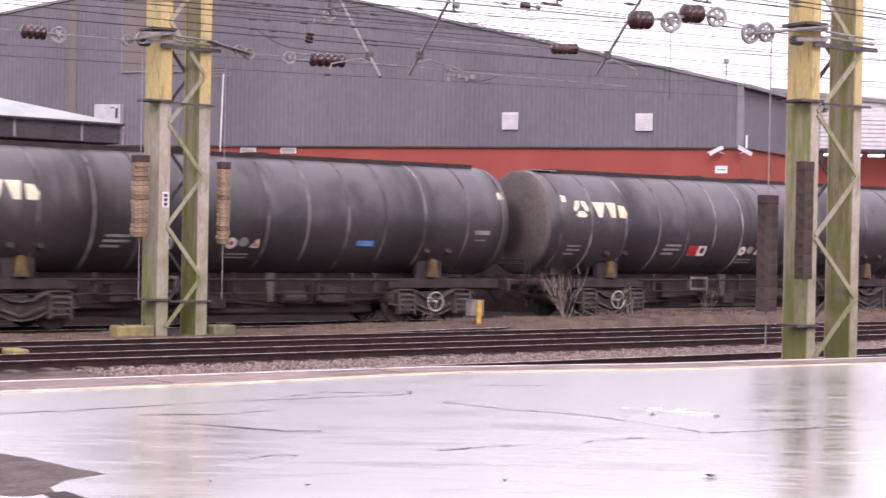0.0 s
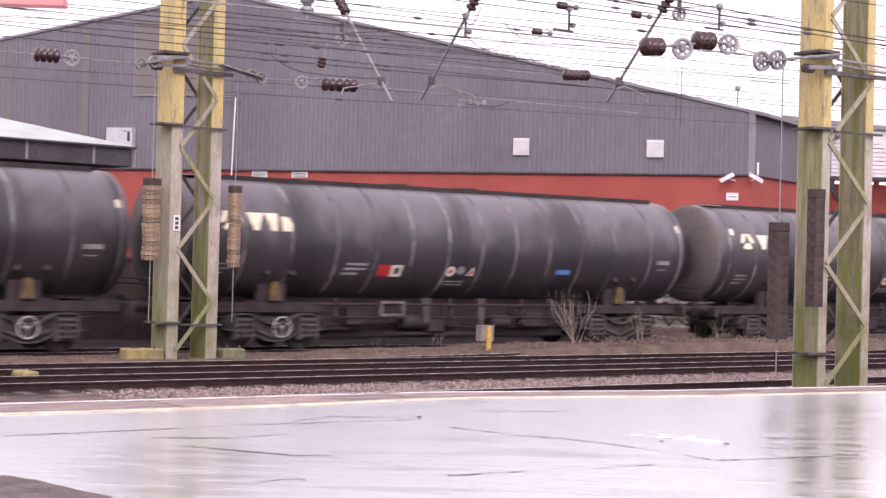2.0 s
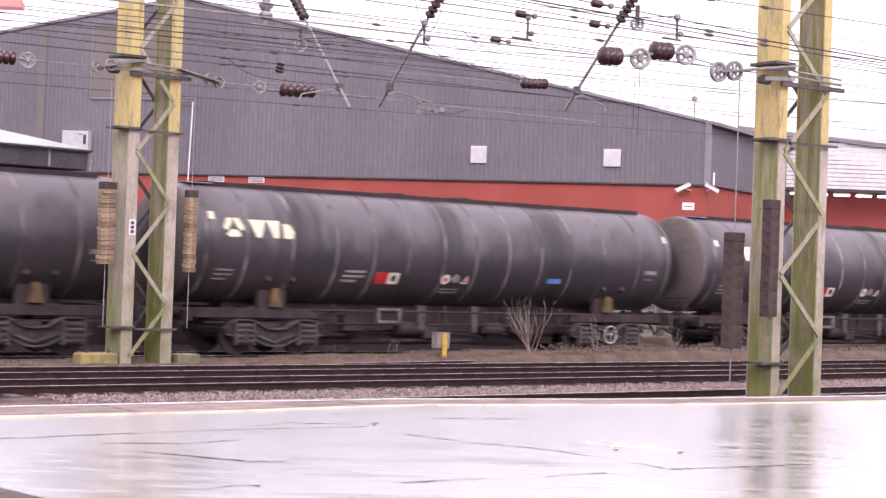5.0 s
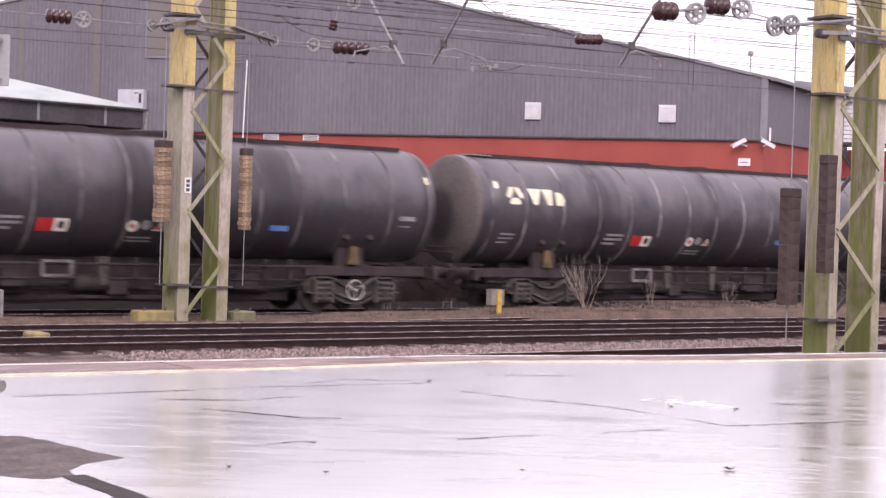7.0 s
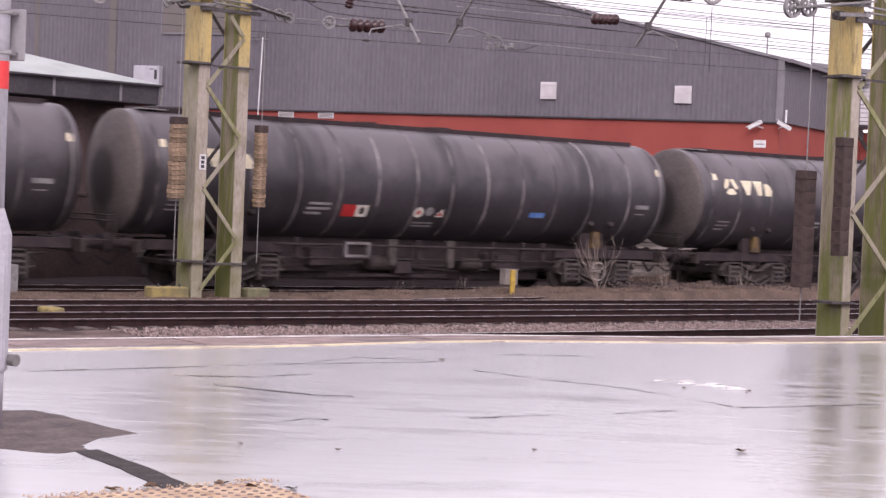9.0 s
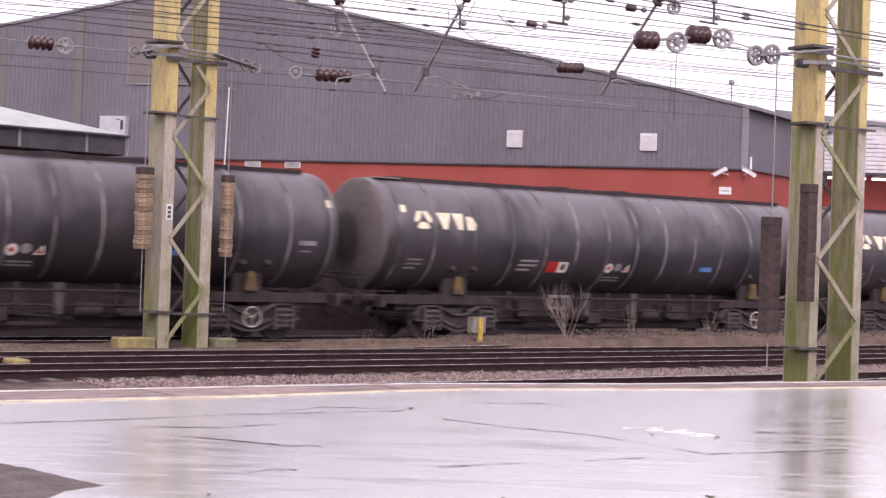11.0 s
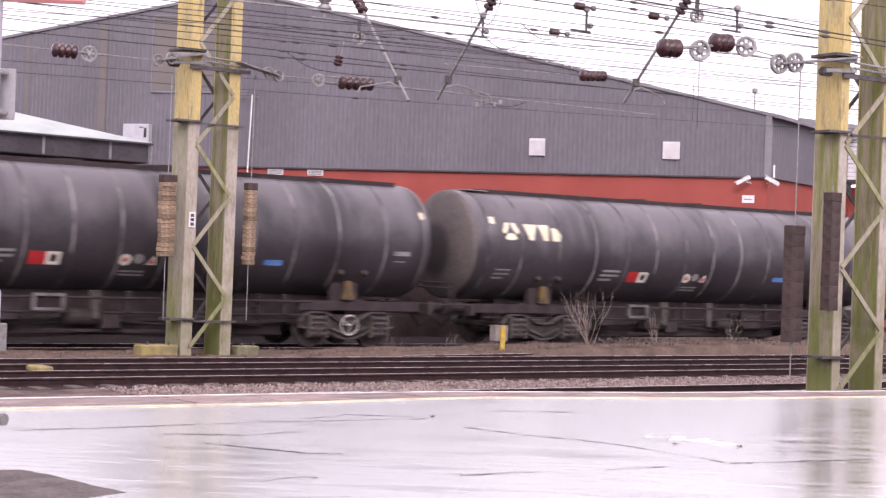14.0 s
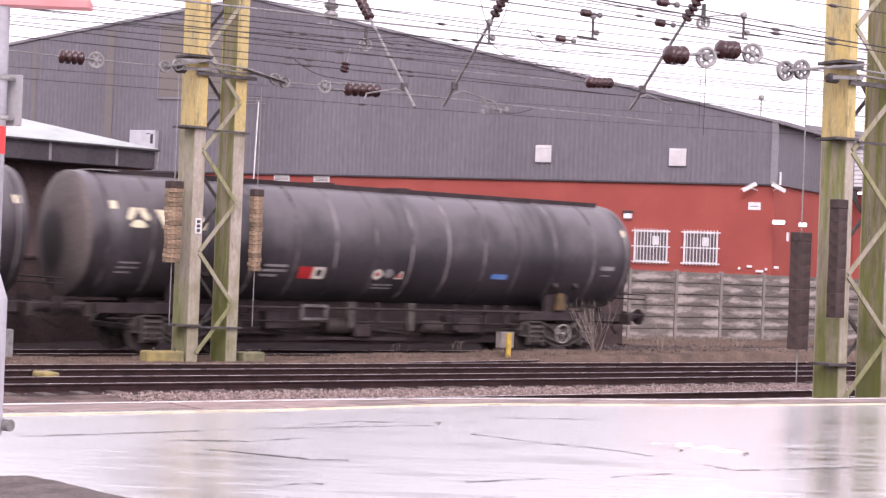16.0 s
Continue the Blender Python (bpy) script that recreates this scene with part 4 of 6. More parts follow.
    part("hazard_panel", on_tank(bmesh.new(), 5.32, 5.66, 1.84, 2.13), M_WHITE, w, "white half of the hazard panel")
    part("panel_symbol", patch_poly(bmesh.new(), [(5.42, 1.91), (5.56, 1.91), (5.57, 2.03), (5.49, 2.09), (5.41, 2.03)], 0.012), M_UNDER, w)
    ring = [(math.cos(k * math.tau / 12), math.sin(k * math.tau / 12)) for k in range(12)]
    part("warning_disc", patch_poly(bmesh.new(), [(7.20 + 0.15 * a, 2.0 + 0.14 * b) for a, b in ring]), M_WHITE, w, "white disc with a red ring")
    part("warning_disc", patch_poly(bmesh.new(), [(7.20 + 0.06 * a, 2.0 + 0.055 * b) for a, b in ring], 0.013), M_RED, w)
    part("warning_disc", patch_poly(bmesh.new(), [(7.53 + 0.13 * a, 2.03 + 0.12 * b) for a, b in ring]), M_LETTER, w)
    part("warning_triangle", patch_poly(bmesh.new(), [(7.72, 1.90), (7.98, 1.90), (7.92, 2.12)]), M_WHITE, w, "white triangle edged in red")
    part("warning_triangle", patch_poly(bmesh.new(), [(7.78, 1.93), (7.93, 1.93), (7.89, 2.05)], 0.013), M_RED, w)
    for k in range(2):
        part("lettering_bar", on_tank(bmesh.new(), 7.15, 7.75, 1.72 - k * 0.08, 1.76 - k * 0.08), M_LETTER, w)
    part("blue_plate", on_tank(bmesh.new(), 10.76, 11.26, 1.98, 2.11), M_BLUE, w, "small blue plate")
    part("lettering_bar", on_tank(bmesh.new(), 14.42, 14.92, 2.32, 2.43), M_LETTER, w)
    part("lettering_bar", on_tank(bmesh.new(), 14.48, 14.80, 2.16, 2.19), M_LETTER, w)
    for x in (2.06, 13.3):
        bogie(w, x)
    return w


WAGONS = []


def build_train():
    first = tank_wagon()
    for n in range(-2, 5):
        WAGONS.append(first if n == -2 else copy_thing(first, pose(0, 0, 0)))
    for w, n in zip(WAGONS, range(-2, 5)):
        hand_wheel(w, 2.16 if n == 0 else 13.25, 0.58)
    tagged(WAGONS[-1], "last black bogie oil tank wagon of the train, its buffers free")


build_train()


# ---- overhead line masts ----
def mast(name, x, y, yaw, height, gap, label, cut=5.08, arms=6.6, first=None):
    """Two channels set on edge, laced on both faces; x, y is the near corner of the first channel."""
    t = tagged(empty(name, x, y, 0, yaw), label, "overhead line mast", "overhead line masts")
    W, F = (0.72, 0.27) if first is None else (0.66, 0.19)
    for lx, mats in ((0.0, (first or M_MAST, M_MASTYELLOW)), (gap, (M_MASTGREEN, M_MASTGREEN))):
        for z0, z1, mm in ((-0.25, cut, mats[0]), (cut, height, mats[1])):
            bm = bmesh.new()
            prism(bm, [(lx + a, b) for a, b in ((0, 0.031), (0.035, 0.031), (0.035, W - 0.031), (0, W - 0.031))], z0, z1)
            leg = part("mast_leg", bm, mm, t, "channel web, yellow paint gone pale and green with algae")
            # flange colour is paler than the web to stand for its lit face
            for b in (0, W - 0.03):
                part("flange", boxed(lx, lx + F, b, b + 0.03, z0, z1, 0.004), M_MASTLIT if z0 < 0 else M_MASTYELLOW, leg, "weathered flange, coloured as the lit face")
    # far lacing is coloured darker, standing for its shade behind the near face
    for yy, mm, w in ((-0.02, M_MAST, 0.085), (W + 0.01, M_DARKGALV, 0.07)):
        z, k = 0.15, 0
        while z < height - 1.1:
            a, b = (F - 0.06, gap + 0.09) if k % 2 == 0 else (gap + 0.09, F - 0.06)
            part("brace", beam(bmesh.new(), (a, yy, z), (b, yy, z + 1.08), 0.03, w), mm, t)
            z += 1.115
            k += 1
    for zz in (0.76, cut):
        bm = bmesh.new()
        box(bm, -0.34, F + 0.01, -0.10, 0.42, zz - 0.022, zz + 0.022)
        part("guide_bracket", bm, M_DARKGALV, t, "dark guide bracket")
        if zz > 1 or first is None:
            part("guide_bar", boxed(F + 0.011, gap + 0.34, -0.09, -0.04, zz - 0.06, zz - 0.02), M_DARKGALV, t)
    part("cross_bar", boxed(-0.05, gap + 0.46, -0.10, -0.04, arms - 0.38, arms - 0.30), M_DARKGALV, t)
    part("anchor_plate", boxed(-0.30, F + 0.02, -0.16, 0.5, arms, arms + 0.05), M_DARKGALV, t)
    for zz in (arms - 0.06, arms - 0.24):
        part("anchor_plate", beam(bmesh.new(), (-0.50, -0.10, zz - 0.05), (F + 0.04, -0.10, zz), 0.06, 0.07), M_GALV, t, "galvanised anchor plate")
    for zz in (arms - 0.10, arms - 0.20):
        part("tie_rod", tube(bmesh.new(), (F, -0.12, zz), (gap + 0.34, -0.12, zz - 0.05), 0.022, sides=8), M_GALV, t, "pale tie rod between the legs")
    part("anchor_bolt", lathe(bmesh.new(), [(-0.13, 0.05), (-0.10, 0.085), (0.10, 0.085), (0.13, 0.05)], Matrix.Translation((-0.42, -0.02, arms - 0.30)) @ pose(0, 0, 0, 0, 90, 0), 12), M_DARKGALV, t)
    return t


def pulley(bm, m, R):
    """A flat pulley about z: one plate with six round-cornered holes and a thicker rim."""
    sides, radii, half = 36, (0.0, R * 0.26, R * 0.40, R * 0.74, R * 0.88, R * 1.08), (0.035, 0.035, 0.018, 0.018, 0.034, 0.034)
    for up in (1, -1):
        rings = [[bm.verts.new(m @ Vector((r * math.cos(k * math.tau / sides), r * math.sin(k * math.tau / sides), up * h))) for k in range(sides)] for r, h in zip(radii[1:], half[1:])]
        hub = bm.verts.new(m @ Vector((0, 0, up * half[0])))
        for k in range(sides):
            j = (k + 1) % sides
            bm.faces.new((hub, rings[0][k], rings[0][j]))
            for n, (p, q) in enumerate(zip(rings, rings[1:])):
                if n == 1 and k % 6 in (1, 2, 3, 4):
                    continue
                bm.faces.new((p[k], q[k], q[j], p[j]))
    rims = [e for e in bm.edges if len(e.link_faces) == 1]
    bmesh.ops.bridge_loops(bm, edges=[e for e in rims if all(abs((m.inverted() @ v.co).xy.length - R * 1.08) < R * 0.02 for v in e.verts)])
    return bm


def mast_arm(t, x0, x1, z0, z1, y=-0.24, R=0.17, second=0.62):
    bm = bmesh.new()
    beam(bm, (x0, y, z0), (x1, y, z1), 0.10, 0.05)
    beam(bm, (x0, y - 0.12, z0), (x1, y - 0.12, z1), 0.10, 0.03)
    arm = part("tension_arm", bm, M_GALV, t, "galvanised tensioning arm")
    for f in (1.0, second):
        bm = bmesh.new()
        pulley(bm, Matrix.Translation((x0 + (x1 - x0) * f, y - 0.06, z0 + (z1 - z0) * f)) @ pose(0, 0, 0, 90, 0, 0), R)
        part("pulley", bm, M_GALV, arm, "spoked pulley wheel")


def weight_stack(x, y, z0, z1, n, w, mat, label, rod_top, rod_bottom):
    s = tagged(empty("balance_weights", x, y, z0), label, "balance weights", "balance weights of the overhead line")
    part("guide_rod", tube(bmesh.new(), (0, 0, rod_bottom - z0), (0, 0, rod_top - z0), 0.012, sides=8), M_GALV, s)
    part("hanger_cap", boxed(-w / 2 - 0.01, w / 2 + 0.01, -0.105, 0.105, z1 - z0, z1 - z0 + 0.16, 0.01), M_DARKWEIGHT, s)
    h = (z1 - z0) / n
    gap = 0.004 if h < 0.15 else 0.001
    bm = boxed(-w / 2, w / 2, -0.10, 0.10, gap, h - gap, gap * 1.6)
    me = None
    for k in range(n):
        if me is None:
            o = part("weight", bm, mat, s)
            me = o.data
        else:
            o = new("weight", me)
            o.parent = s
        o.location = (random.uniform(-4, 4) * gap, random.uniform(-4, 4) * gap, k * h + random.uniform(-0.7, 0.7) * gap)
        o.rotation_euler = (0, random.uniform(-4, 4) * gap, random.uniform(-22, 22) * gap)
    return s


LM = mast("mast", 17.10, 32.65, 0, 13.0, 0.97, "tall lattice mast in flaking yellow paint beside the sidings")
mast_arm(LM, 0.22, -0.88, 6.55, 6.30, -0.12, 0.12, 0.72)
mast_arm(LM, 1.07, 2.10, 6.45, 6.25, -0.12, 0.12, 0.75)
RM = mast("mast", 23.48, 19.95, -6, 13.0, 1.05, "tall lattice mast green with algae beyond the platform edge", 4.80, 6.15, M_MASTGREEN)
mast_arm(RM, 0.2, -1.66, 6.14, 5.86, -0.12, 0.165, 0.80)


def small_sign(parent, x, y, z, w, h):
    p = part("mast_plate", boxed(x - w / 2, x + w / 2, y - 0.012, y, z - h / 2, z + h / 2, 0.004), M_PVC, parent, "white mast number plate")
    for k in (-0.28, 0.0, 0.28):
        part("marking_bar", boxed(x - w * 0.26, x + w * 0.26, y - 0.016, y - 0.0125, z + k * h - 0.035, z + k * h + 0.035), M_DARKGALV, p)


small_sign(LM, 0.16, -0.012, 2.93, 0.16, 0.34)


def plinth(x0, x1, y, z1, mat, label):
    o = tagged(empty("concrete_block", (x0 + x1) / 2, y, 0), label, "concrete block")
    w = (x1 - x0) / 2
    part("block", boxed(-w, w, -0.2, 0.2, -0.25, z1, 0.03), mat, o)
    for s in (-0.6, 0.55):
        part("bolt", tube(bmesh.new(), (w * s, -0.12, z1 - 0.01), (w * s, -0.12, z1 + 0.07), 0.025, sides=6), M_DARKGALV, o)


plinth(16.14, 17.02, 32.78, 0.20, M_LIME, "yellow painted concrete foot of the mast")
plinth(18.50, 19.05, 32.78, 0.18, M_MOSSBLOCK, "mossy concrete foot of the mast")

weight_stack(16.69, 32.72, 2.11, 3.72, 16, 0.33, M_WEIGHT, "stack of rust-brown iron balance weights", 6.4, 0.75)
weight_stack(18.75, 32.72, 1.99, 3.66, 17, 0.23, M_WEIGHT, "narrow stack of rust-brown iron balance weights", 6.3, 0.75)
weight_stack(22.43, 20.0, 1.03, 2.92, 9, 0.32, M_DARKWEIGHT, "stack of dark brown balance weights", 6.0, 0.42)
weight_stack(22.88, 19.56, 1.61, 3.52, 9, 0.24, M_DARKWEIGHT, "stack of dark brown balance weights", 3.8, 1.55)


# ---- overhead wires ----
WIRES_A = [(29.6, 13.17, 7.086, 0.0183, 0.011), (29.1, 12.95, 6.836, 0.0386, 0.009), (30.0, 13.35, 6.925, 0.0186, 0.01), (28.3, 11.7, 6.372, 0.0602, 0.008), (30.0, 12.4, 6.527, 0.0288, 0.009), (31.7, 13.11, 6.693, 0.0047, 0.011), (31.7, 13.12, 6.47, 0.0189, 0.011), (34.0, 14.09, 6.143, 0.0325, 0.007), (34.0, 17.42, 5.988, 0.028, 0.008), (27.7, 15.91, 7.293, 0.0059, 0.011), (27.1, 16.18, 7.046, 0.0161, 0.01), (25.8, 17.21, 7.28, 0.0128, 0.012)]
WIRES_B = [(24.8, 17.78, 7.237, 0.0199, 0.014), (24.7, 19.48, 7.403, -0.0002, 0.011), (24.7, 19.41, 7.395, 0.0439, 0.009), (22.3, 19.96, 7.221, -0.0097, 0.013), (22.3, 19.52, 6.484, 0.0403, 0.008), (26.9, 21.48, 6.533, 0.0272, 0.007), (25.6, 20.44, 6.269, 0.033, 0.007), (18.3, 19.29, 6.682, 0.0288, 0.009), (18.3, 19.18, 6.188, 0.0024, 0.014), (18.3, 19.12, 6.128, -0.0041, 0.01), (27.6, 27.04, 6.387, 0.0062, 0.007), (24.6, 24.09, 6.221, 0.0248, 0.007)]
CLAMPS = [(29.6, 21.79), (30.0, 17.79), (30.0, 18.13), (30.0, 19.04), (30.0, 20.34), (30.0, 20.86), (31.7, 18.82), (31.7, 19.32), (31.7, 21.76), (31.7, 22.07), (34.0, 22.28), (27.1, 19.59), (27.1, 22.15), (27.1, 22.77), (24.8, 21.37), (24.7, 22.73), (22.3, 21.18), (18.3, 21.09), (18.3, 19.76)]  # each wire's y and the clamp's x


def catenary_wires():
    for y, x, z, slope, r in WIRES_A + WIRES_B:
        bm = bmesh.new()
        pts = [(x + d, y, z + slope * d + 0.00025 * (d - 6) ** 2 - 0.009) for d in (-60, -40, -25, -12, -4, 0, 4, 8, 12, 18, 26, 40, 60)]
        for a, b in zip(pts, pts[1:]):
            tube(bm, a, b, r * 0.9, sides=5, caps=False)
        w = tagged(finish("overhead_wire", bm, M_WIRE), "thin dark overhead wire strung above the tracks", "wire", "overhead wires")
        for cx in [c for cy, c in CLAMPS if cy == y]:
            d = cx - x
            p = Vector((cx, y, z + slope * d + 0.00025 * (d - 6) ** 2 - 0.009))
            g = bmesh.new()
            lathe(g, [(-0.12, 0.012), (-0.05, 0.03), (0.05, 0.03), (0.12, 0.012)], Matrix.Translation(p) @ pose(0, 0, 0, 0, 90, 0), 8)
            part("wire_clamp", g, M_DARKGALV, w)


catenary_wires()


def ribbed(bm, a, b, R, n):
    """A string of porcelain sheds from a to b."""
    a, b = Vector(a), Vector(b)
    d = b - a
    m = Matrix.Translation(a) @ d.to_track_quat("Z", "Y").to_matrix().to_4x4()
    prof = [(0, R * 0.3)]
    for k in range(n):
        z = d.length * (k + 0.1) / n
        s = d.length / n
        prof += [(z, R * 0.55), (z + s * 0.25, R), (z + s * 0.55, R), (z + s * 0.8, R * 0.55)]
    prof += [(d.length, R * 0.3)]
    return lathe(bm, prof, m, 16)


def tension_insulator(pts, label, glaze=None):
    """pts: rows of kind, x, y, z from end to end of the assembly."""
    t = tagged(empty("tension_insulator", *pts[0][1:4]), label, "insulator", "insulators of the overhead line")
    o = Vector(pts[0][1:4])
    for row in pts:
        kind, p = row[0], Vector(row[1:4]) - o
        if kind == "insulator":
            part("porcelain", ribbed(bmesh.new(), p, Vector(row[4:7]) - o, row[7], row[8]), glaze or M_PORC, t, "glossy ribbed porcelain", True)
        elif kind == "wheel":
            part("pulley", pulley(bmesh.new(), Matrix.Translation(p) @ pose(0, 0, 0, 90, 0, -25), row[4]), M_GALV, t, "grey pulley wheel with round holes")
        elif kind == "rod":
            part("link", tube(bmesh.new(), p, Vector(row[4:7]) - o, row[7], sides=6), M_GALV, t)
    return t


tension_insulator([
    ("rod", 10.0, 20.0, 5.62, 18.9, 20.0, 5.85, 0.014), ("insulator", 19.03, 20.0, 5.85, 19.46, 20.0, 5.88, 0.155, 3), ("rod", 19.4, 20.0, 5.88, 20.3, 20.0, 6.02, 0.025),
    ("wheel", 19.94, 20.0, 5.90, 0.165), ("rod", 19.9, 20.0, 5.95, 20.15, 20.0, 6.0, 0.02), ("insulator", 20.22, 20.0, 6.06, 20.66, 20.0, 6.1, 0.155, 3), ("rod", 20.7, 20.0, 6.09, 21.3, 20.0, 6.08, 0.025),
    ("wheel", 21.04, 20.0, 6.08, 0.165), ("rod", 21.1, 20.0, 6.05, 22.6, 20.1, 5.95, 0.012)], "brown ribbed insulators and pulleys anchoring a wire to the mast")
tension_insulator([
    ("rod", 8.0, 32.7, 6.30, 13.95, 32.7, 6.30, 0.012), ("insulator", 13.91, 32.7, 6.30, 14.46, 32.7, 6.31, 0.15, 4), ("rod", 14.4, 32.7, 6.31, 15.1, 32.7, 6.31, 0.02),
    ("wheel", 14.74, 32.7, 6.30, 0.16), ("rod", 14.9, 32.7, 6.31, 16.3, 32.7, 6.33, 0.012)], "brown ribbed insulator and pulley on a taut wire")
tension_insulator([
    ("rod", 19.2, 32.7, 6.28, 20.4, 32.7, 6.3, 0.012), ("wheel", 20.40, 32.7, 6.28, 0.14), ("rod", 20.3, 32.7, 6.38, 21.2, 32.7, 6.4, 0.02), ("rod", 20.4, 32.7, 6.24, 21.0, 32.7, 6.25, 0.02),
    ("insulator", 20.95, 32.7, 6.28, 21.92, 32.7, 6.33, 0.16, 5), ("rod", 21.9, 32.7, 6.33, 31.0, 32.7, 6.36, 0.012)], "brown ribbed insulator with its links on a taut wire")
tension_insulator([("rod", 22.0, 30.0, 6.62, 26.0, 30.0, 6.74, 0.011), ("insulator", 26.0, 30.0, 6.74, 26.79, 30.0, 6.80, 0.13, 5), ("rod", 26.7, 30.0, 6.8, 36.0, 30.0, 6.9, 0.011)], "grimy ribbed insulator on a taut wire")
tension_insulator([("rod", 20.28, 31.7, 6.50, 20.42, 31.7, 7.10, 0.012), ("insulator", 20.27, 31.7, 6.52, 20.31, 31.7, 6.76, 0.10, 3)], "small dark insulator hung from a thin rod")
tension_insulator([("rod", 19.43, 31.0, 7.45, 19.43, 31.0, 9.0, 0.02), ("insulator", 19.43, 31.0, 7.55, 19.43, 31.0, 8.15, 0.16, 3), ("rod", 19.1, 31.0, 7.42, 20.3, 31.0, 7.42, 0.02)], "hanging grey disc insulator above the tracks", M_GALV)


def cantilever(bottom, top, label, bend):
    """A registration tube that slants up to a porcelain insulator, with its steady arm."""
    b, t = Vector(bottom), Vector(top)
    o = tagged(empty("registration_arm", *bottom), label, "registration arm", "registration arms over the tracks")
    d = (t - b)
    part("tube", tube(bmesh.new(), (0, 0, 0), d * 0.80, 0.033, sides=8), M_GALV, o, "pale galvanised tube")
    part("porcelain", ribbed(bmesh.new(), d * 0.80, d * 1.02, 0.12, 5), M_PORC, o, "glossy brown ribbed porcelain", True)
    part("top_tube", tube(bmesh.new(), d * 1.02, d * 1.6, 0.033, sides=8), M_GALV, o)
    bm = bmesh.new()
    p = [d * 0.10, d * 0.10 + Vector((bend * 0.3, 0, 0.12)), d * 0.1 + Vector((bend * 1.0, 0, -0.05)), d * 0.1 + Vector((bend * 1.05, 0, -0.18))]
    for u, v in zip(p, p[1:]):
        tube(bm, u, v, 0.018, sides=6)
    part("steady_arm", bm, M_GALV, o)
    if bend > 1.2:
        for k, (dx, dz, w) in enumerate(((1.15, 0.22, 0.05), (1.15, -0.04, 0.04), (1.42, 0.06, 0.06), (1.65, 0.02, 0.04), (1.85, 0.08, 0.05))):
            part("wire_clip", boxed(dx - w, dx + w, -0.04, 0.04, dz - 0.06, dz + 0.06, 0.012), M_GALV, o)
        part("clip_bar", beam(bmesh.new(), (1.10, 0, 0.09), (1.9, 0, 0.04), 0.03, 0.02), M_GALV, o)
    part("clamp", boxed(-0.07, 0.07, -0.05, 0.05, -0.09, 0.09, 0.01, Matrix.Translation(d * 0.18)), M_DARKGALV, o)


cantilever((20.77, 29.6, 5.67), (20.77, 31.94, 8.29), "slanting registration arm with a brown insulator", -1.1)
cantilever((22.56, 31.0, 5.94), (22.56, 28.81, 8.29), "slanting registration arm with a brown insulator", 1.35)
cantilever((25.22, 27.6, 5.91), (25.22, 25.56, 8.18), "slanting registration arm with a brown insulator", 1.0)


def wire_fitting(x, y, z, s):
    o = tagged(empty("wire_fitting", x, y, z), "galvanised fitting that joins overhead wires", "wire fitting", "fittings of the overhead line")
    part("bar", boxed(-0.02, 0.02, -0.02, 0.02, -0.24, 0.24, 0.005), M_DARKGALV, o)
    part("cross_bar", boxed(-0.42 * s, 0.12 * s, -0.015, 0.015, -0.25, -0.21, 0.004), M_DARKGALV, o)
    part("knuckle", lathe(bmesh.new(), [(-0.06, 0.04), (-0.03, 0.075), (0.03, 0.075), (0.06, 0.04)], Matrix.Translation((0, 0, 0.24)) @ pose(0, 0, 0, 90, 0, 0), 10), M_GALV, o)
    part("knuckle", lathe(bmesh.new(), [(-0.06, 0.04), (-0.03, 0.06), (0.03, 0.06), (0.06, 0.04)], Matrix.Translation((0.1 * s, 0, -0.1)) @ pose(0, 0, 0, 90, 0, 0), 10), M_GALV, o)


for q in ((22.64, 26.0, 7.28, 1), (24.96, 24.0, 7.36, 1), (21.88, 28.5, 7.3, 1)):
    wire_fitting(*q)


def wire_z(x, y):
    """The height of the wire that passes nearest over this place."""
    wy, wx, wz, slope, r = min(WIRES_A + WIRES_B, key=lambda w: (abs(w[0] - y), abs(w[1] - x)))
    d = x - wx
    return wz + slope * d + 0.00025 * (d - 6) ** 2 - 0.009


def turnbuckle(x, y, length=0.5):
    """A rusty strain link strung in a wire, with a small ribbed insulator at one end."""
    z = wire_z(x, y)
    o = tagged(empty("strain_link", x, y, z), "rusty strain link with a small ribbed insulator", "wire fitting", "fittings of the overhead line")
    part("porcelain", ribbed(bmesh.new(), (-length * 0.5, 0, 0), (-length * 0.05, 0, 0), 0.075, 4), M_PORC, o, "small brown porcelain", True)
    part("link", beam(bmesh.new(), (-length * 0.08, 0, 0), (length * 0.45, 0, 0), 0.04, 0.03), M_DARKGALV, o)
    part("clevis", lathe(bmesh.new(), [(-0.05, 0.03), (-0.03, 0.055), (0.03, 0.055), (0.05, 0.03)], Matrix.Translation((length * 0.45, 0, 0)) @ pose(0, 0, 0, 0, 90, 0), 10), M_GALV, o)


for x, y, low in ((20.96, 27.7, 7.0), (25.38, 25.6, 5.4)):
    tagged(finish("dropper_wire", tube(bmesh.new(), (x, y, low), (x, y, wire_z(x, y) + 0.01), 0.006, sides=5), M_WIRE), "thin hanging dropper wire", "wire", "overhead wires")
tagged(finish("dropper_wire", tube(bmesh.new(), (19.94, 20, 4.6), (19.94, 20, 5.80), 0.006, sides=5), M_WIRE), "thin wire hanging under a pulley", "wire", "overhead wires")
for q in ((21.54, 24.8), (23.53, 24.8), (21.21, 22.3), (22.85, 27.1)):
    turnbuckle(*q)


